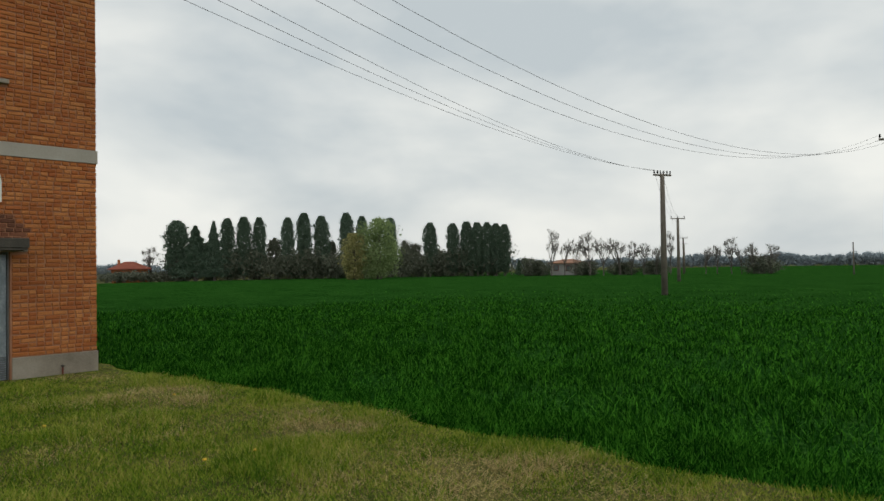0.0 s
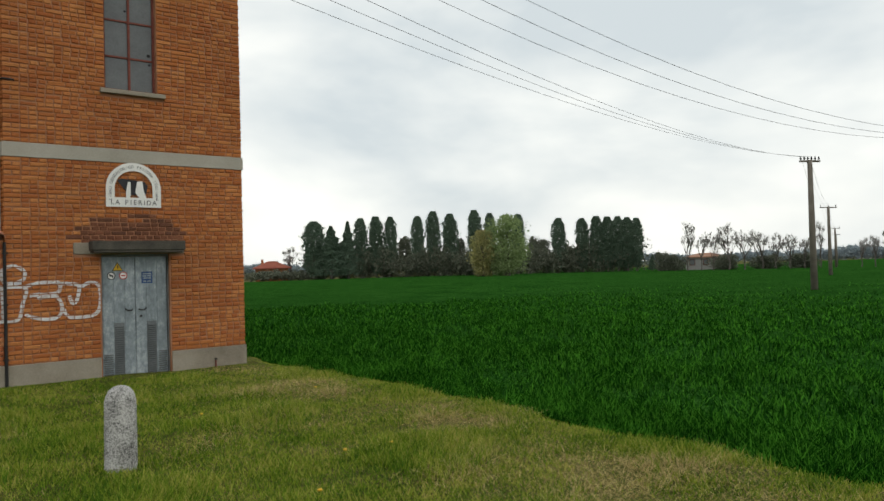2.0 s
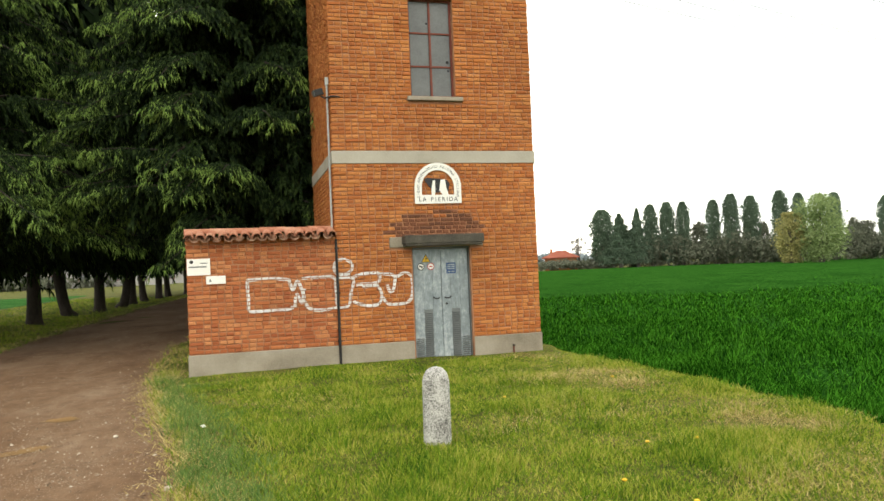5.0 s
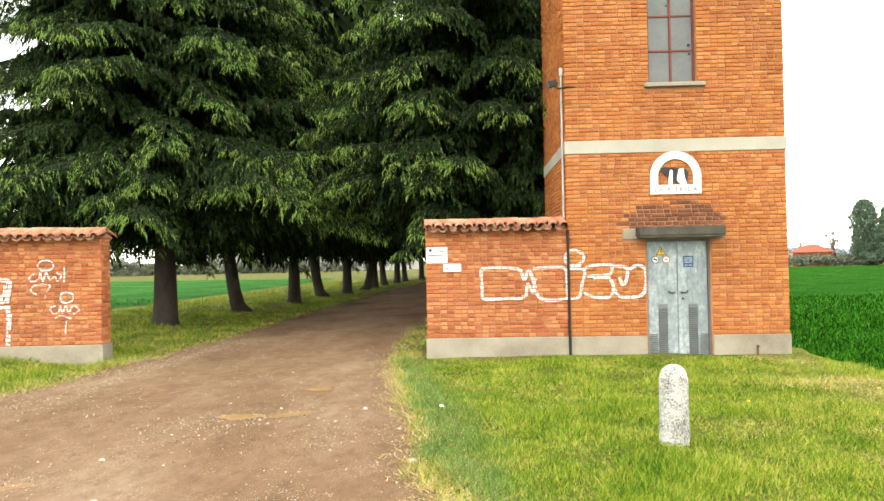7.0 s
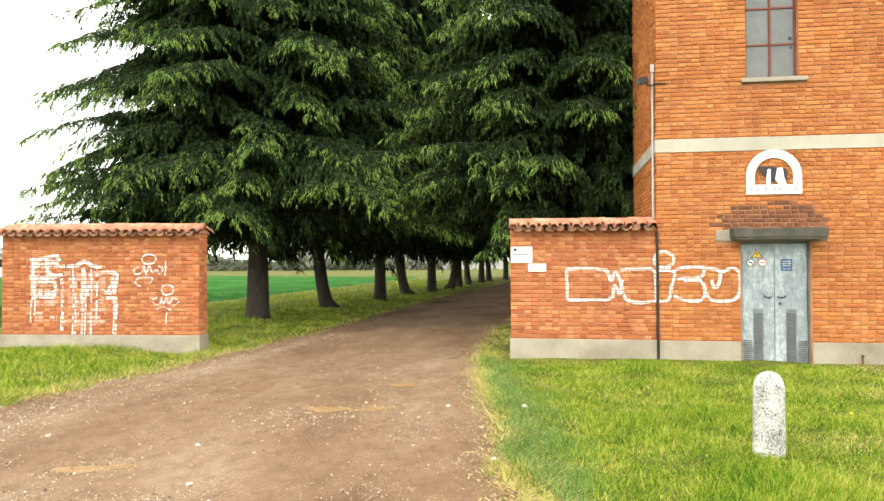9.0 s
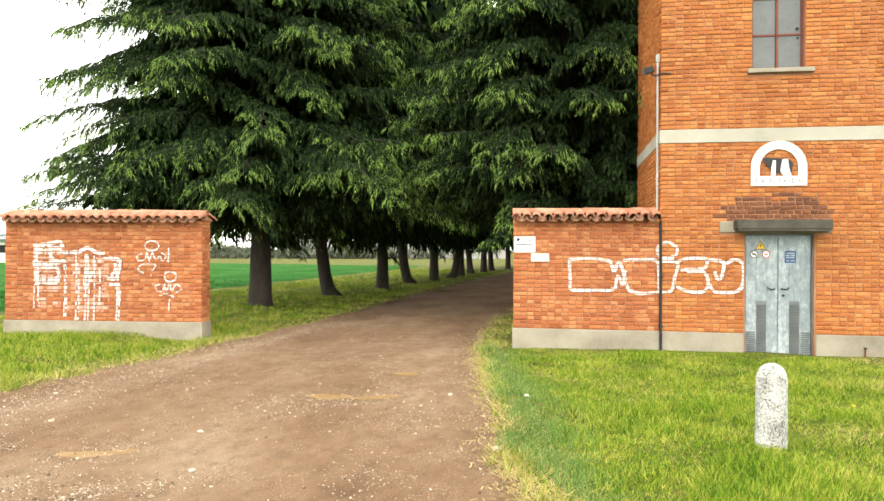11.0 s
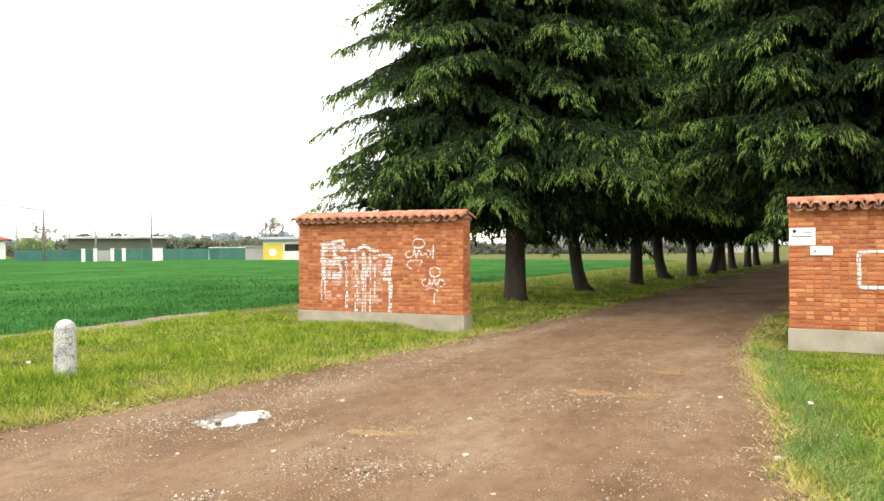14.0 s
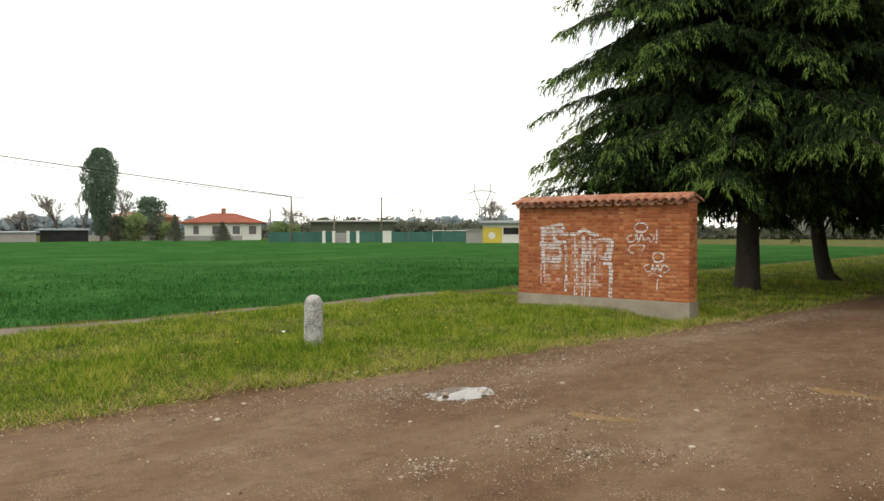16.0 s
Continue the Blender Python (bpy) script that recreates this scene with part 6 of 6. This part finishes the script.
farm = house("farmhouse", "brick farmhouse with a red roof behind a hedge", (64.8, 141.5, -.4), -25, 6.6, 5, 2.3, 1.6, BRICK_WALL, ROOF_RED, .6, ((-1.6, .9, .8, 1.0), (1.3, .9, .8, 1.0)))
part("chimney", boxes((-2.2, -1.7, -.3, .3, 2.8, 4.3)), BRICK_WALL, farm)
house("farm_building", "long pale building behind the bare trees", (124, 79, -.4), -55, 7, 5, 2.2, .9, GREY_BUILD, TILE_OLD, .4, tuple((-2.4 + 2.4 * k, .8, 1.0, 1.1) for k in range(3)))
house("open_shed", "low dark green open shed with a pale roof", (-88.5, 68.5, 0), 47, 12, 6, 3.0, .35, BUSH, GREY_BUILD, .5, (), True)
kiosk = house("yellow_kiosk", "small yellow and white kiosk with dark opening and gable roof", (-61.7, 71.4, 0), 42, 4.6, 4.0, 2.5, .5, STUCCO, GALV_DARK, .5, (), True)
part("yellow_front", boxes((-2.3, .12, -2.05, -2.004, 0, 2.1)), KIOSK_YELLOW, kiosk, "yellow painted front")
part("poster", disc(-1.15, 1.05, .45, -2.08, -2.054), STUCCO, kiosk)
# a dark slab on the front paints the hatch's shaded inside
part("opening", boxes((.3, 2.2, -2.05, -2.004, 1.2, 2.05)), SHADE_DARK, kiosk, "dark panel painting the shade of the serving hatch")
part("shutter", boxes((.3, 1.2, -2.06, -2.004, 0, 1.15), (1.25, 2.2, -2.06, -2.004, 0, 1.15)), STUCCO, kiosk, "pale shutter panels")
part("side_hut", boxes((-4.4, -2.32, -1.9, 1.2, 0, 1.75), (-4.6, -2.32, -2.1, 1.4, 1.752, 1.9)), GREY_BUILD, kiosk)
# the second shed's walls take the dark of its open, shaded inside
for k, (x, y, sx, hgt) in enumerate(((-131.0, 33.5, 6, 1.5), (-129.4, 40.3, 7, 1.9), (-133, 28, 7, 1.7))):
    house("garden_shed", "low grey garden shed with a sheet roof", (x, y, 0), 72, sx, 3, hgt, .3, SHADE_DARK if k == 1 else GREY_BUILD, GALV, .3, (), True)
house("long_warehouse", "long grey building seen between the trunks", (-34, 150, 0), 14, 46, 12, 3.4, 1.2, GREY_BUILD, GREY_BUILD, .3, tuple((-20 + 5 * k, 1, 1.6, 1.4) for k in range(9)), True)
house("apartment_block", "distant pinkish house behind the gardens", (-175, 72, 0), 68, 16, 9, 5.0, 1.4, BRICK_WALL, TILE_OLD, .4, ((-5, 2.6, 1, 1.3), (-1, 2.6, 1, 1.3), (3, 2.6, 1, 1.3)))

wall_g = thing("garden_wall", "white garden wall with posts", "wall", (-131, 50.3, 0), 69)
for k in range(9):
    part("post", boxes((-6.2 + 1.55 * k - .12, -6.2 + 1.55 * k + .12, -.12, .12, -.2, 1.5)), STUCCO, wall_g)
for k in range(8):
    part("panel", boxes((-6.2 + 1.55 * k + .13, -6.2 + 1.55 * (k + 1) - .13, -.06, .06, -.2, 1.1)), STUCCO, wall_g)
wall_h = thing("garden_wall", "low grey boundary wall before the white house", "wall", (-116.5, 58, 0), 62)
part("panel", boxes((-6, 6.5, -.1, .1, -.2, .95)), GREY_BUILD, wall_h)
net = thing("net_fence", "green mesh fence round the playing field", "fence", (-77, 70.5, 0), 45)
for k in range(3, 14):
    part("post", tubed([(-36 + 5 * k, 0, -.2), (-36 + 5 * k, 0, 1.75)], .05, 6), GALV_DARK, net)
for k in range(3, 13):
    part("mesh_panel", boxes((-36 + 5 * k + .06, -36 + 5 * (k + 1) - .06, -.02, .02, .05, 1.55)), NET, net)
goal = thing("goal_frame", "white goal frame on the playing field", "goal", (-72.2, 72.8, 0), 45)
part("frame", tubed([(-2.5, 0, 0), (-2.5, 0, 1.7), (2.5, 0, 1.7), (2.5, 0, 0)], .06, 6), STUCCO, goal)
for x, y, w_ in ((-79.1, 56.2, .4), (-78.3, 57.2, .4), (-77.2, 58.7, .4), (-76.4, 59.7, .4), (-74.0, 62.7, 1.15)):
    gp = thing("gate_post", "white masonry gate post at the field's end", "gate post", (x, y, 0), 52, group="gate posts")
    part("shaft", boxes((-w_ / 2, w_ / 2, -.2, .2, -.2, 1.6), bevel=.02), STUCCO, gp)
    part("cap", boxes((-w_ / 2 - .06, w_ / 2 + .06, -.26, .26, 1.603, 1.68), bevel=.02), STUCCO, gp)
gate = thing("metal_gate", "closed grey sheet metal gate between posts", "gate", (-77.75, 58.0, 0), 52)
part("sheet_panel", boxes((-.8, .8, -.03, .03, .05, 1.45)), GREY_BUILD, gate)


# ---- power lines ----
def pole(at, h, label, arm=0.0, arm_turn=0.0, heads=0, thick=.13, material=None):
    p = thing("utility_pole", label, "pole", at, arm_turn, group="utility poles")
    part("shaft", tubed([(0, 0, -.6), (0, 0, h * .5), (0, 0, h)], [thick, thick * .85, thick * .65], 12), material or WOOD_POLE, p, "", True)
    if arm:
        part("crossarm", boxes((-arm / 2, arm / 2, -.06, .06, h - .13, h - .02), bevel=.01), material or WOOD_POLE, p)
        for k in range(heads):
            x = -arm / 2 + .06 + k * (arm - .12) / max(1, heads - 1)
            ins = part("insulator", lathe([(.02, 0), (.02, .05), (.05, .06), (.06, .11), (.03, .16), (.045, .2), (.02, .24)], 10), SHADE_DARK, p, "dark glass insulator")
            ins.location = (x, 0, h - .02)
    return p


A1, A2, A3 = Vector((44.3, 21.0, -.42)), Vector((77.4, 35.0, -.42)), Vector((127.9, 56.9, -.42))
pole(A1, 7.75, "weathered wooden power pole with six insulators in the wheat", 1.35, -27, 6, .21)
pole(A2, 7.0, "weathered wooden power pole further down the line", 1.9, -27, 3, .2)
pole(A3, 6.6, "distant wooden power pole on the line", 1.9, -27, 3, .2)
pole((160, 71, -.42), 6.4, "distant wooden power pole on the line", 1.9, -27, 3, .2)
B1 = Vector((44.3, 8.0, -.42))
pole(B1, 8.45, "wooden power pole with crossarm at the field's edge", 1.6, -80, 3, .16)
pole((117.0, 26.8, -.42), 4.6, "thin distant pole at the field edge", 0, 0, 0, .12)
for x, y, h in ((-88.1, 57.1, 6.6), (-80.6, 67.3, 6.5), (-74.7, 73.8, 3.4), (-84.7, 62.0, 4.0), (-100, 61.0, 5.2)):
    pole((x, y, 0), h, "thin wooden pole by the gardens", 0, 0, 0, .15)


def wire(parent, a, b, sag, r):
    a, b = Vector(a), Vector(b)
    pts = [a.lerp(b, k / 24) - Vector((0, 0, 4 * sag * (k / 24) * (1 - k / 24))) for k in range(25)]
    return part("wire", tubed(pts, r, 5), WIRE, parent)


line1 = thing("power_line", "three sagging power wires from the tower to the pole", "power line", group="power lines")
line2 = thing("power_line", "three sagging power wires across the sky", "power line", group="power lines")
line3 = thing("power_line", "thin wires between the field poles", "power line", group="power lines")
line4 = thing("power_line", "bundled wires strung past the gardens", "power line", group="power lines")
for k in range(3):
    arm = Vector((.892, -.454, 0)) * (-.6 + .3 * k)
    wire(line1, (TX1 + .12, 12.6 + .75 * k, 7.65), A1 + arm + Vector((0, 0, 7.95)), .85, .006)
    wire(line2, (TX1 + .12, 12.6 + .8 * k, 9.46), B1 + Vector((.17, -.98, 0)) * (.7 - .7 * k) + Vector((0, 0, 8.65)), 3.1, .006)
    wire(line3, A1 + arm + Vector((0, 0, 7.95)), A2 + arm * 1.4 + Vector((0, 0, 7.2)), .6, .008)
    wire(line3, A2 + arm * 1.4 + Vector((0, 0, 7.2)), A3 + arm * 1.4 + Vector((0, 0, 6.8)), .7, .008)
for k in range(2):
    wire(line4, (-112, -6, 15.3 - 1.0 * k), (-88.1, 57.1, 6.55 - .1 * k), .25, .06 - .03 * k)
    wire(line4, (-88.1, 57.1, 6.55 - .1 * k), (-80.6, 67.3, 6.4 - .1 * k), .25, .02)
    wire(line4, (-80.6, 67.3, 6.4 - .1 * k), (-60, 88, 6.9 - .1 * k), .4, .02)
for k in range(3):
    stub = thing("wall_insulator", "insulator on an iron pin on the tower wall", "insulator", (TX1 + .12, 12.6 + .75 * k, 7.65), group="tower insulators")
    part("pin", tubed([(-.16, 0, -.05), (0, 0, -.04)], .015, 6), BLACK, stub)
    part("body", lathe([(.02, -.05), (.05, -.02), (.06, .03), (.03, .07)], 10), SHADE_DARK, stub)


def pylon(at, h, turn, thin):
    p = thing("lattice_pylon", "far lattice steel pylon", "pylon", at, turn, group="pylons")
    for sx in (-1, 1):
        for sy in (-1, 1):
            part("leg", tubed([(sx * h * .1, sy * h * .1, 0), (sx * h * .05, sy * h * .04, h * .55), (sx * h * .16, sy * h * .02, h * .84), (sx * h * .16, 0, h)], thin, 4), GREY_BUILD, p)
    part("crossarm", tubed([(-h * .28, 0, h * .80), (-h * .16, 0, h * .85), (0, 0, h * .86), (h * .16, 0, h * .85), (h * .28, 0, h * .80)], thin, 4), GREY_BUILD, p)
    for k in range(6):
        z0, z1, s = h * .09 * k, h * .09 * (k + 1), 1 if k % 2 else -1
        part("brace", tubed([(s * h * (.1 - .008 * k), -h * .08, z0), (-s * h * (.1 - .008 * (k + 1)), -h * .08, z1)], thin * .7, 4), GREY_BUILD, p)
    return p


pylon((-221.5, 244.6, 0), 23, 42, .22)
pylon((-441, 407, 0), 22, 42, .3)

# ---- bricks of the walls, last ----
tower_bricks = lay(TX0, TX1, .33, 3.385, holes, 11) + lay(TX0, TX1, 3.605, TOP, holes, 12)
brickwork(tower, tower_bricks, face, BRICK, lambda x, z: 0.3 < z < 2.35, soot, 41)
brickwork(tower, lay(-TY1, -TY0 - .02, .33, 3.385, (), 13) + lay(-TY1, -TY0 - .02, 3.605, TOP, (), 14), side, BRICK, lambda x, z: False, None, 42)
brickwork(rwall, rwall_bricks, pose(0, 0, 0), BRICK_WALL, lambda x, z: True, None, 43)
brickwork(lwall, lwall_bricks, pose(0, 0, 0), BRICK_WALL, lambda x, z: z < 1.75, None, 44)
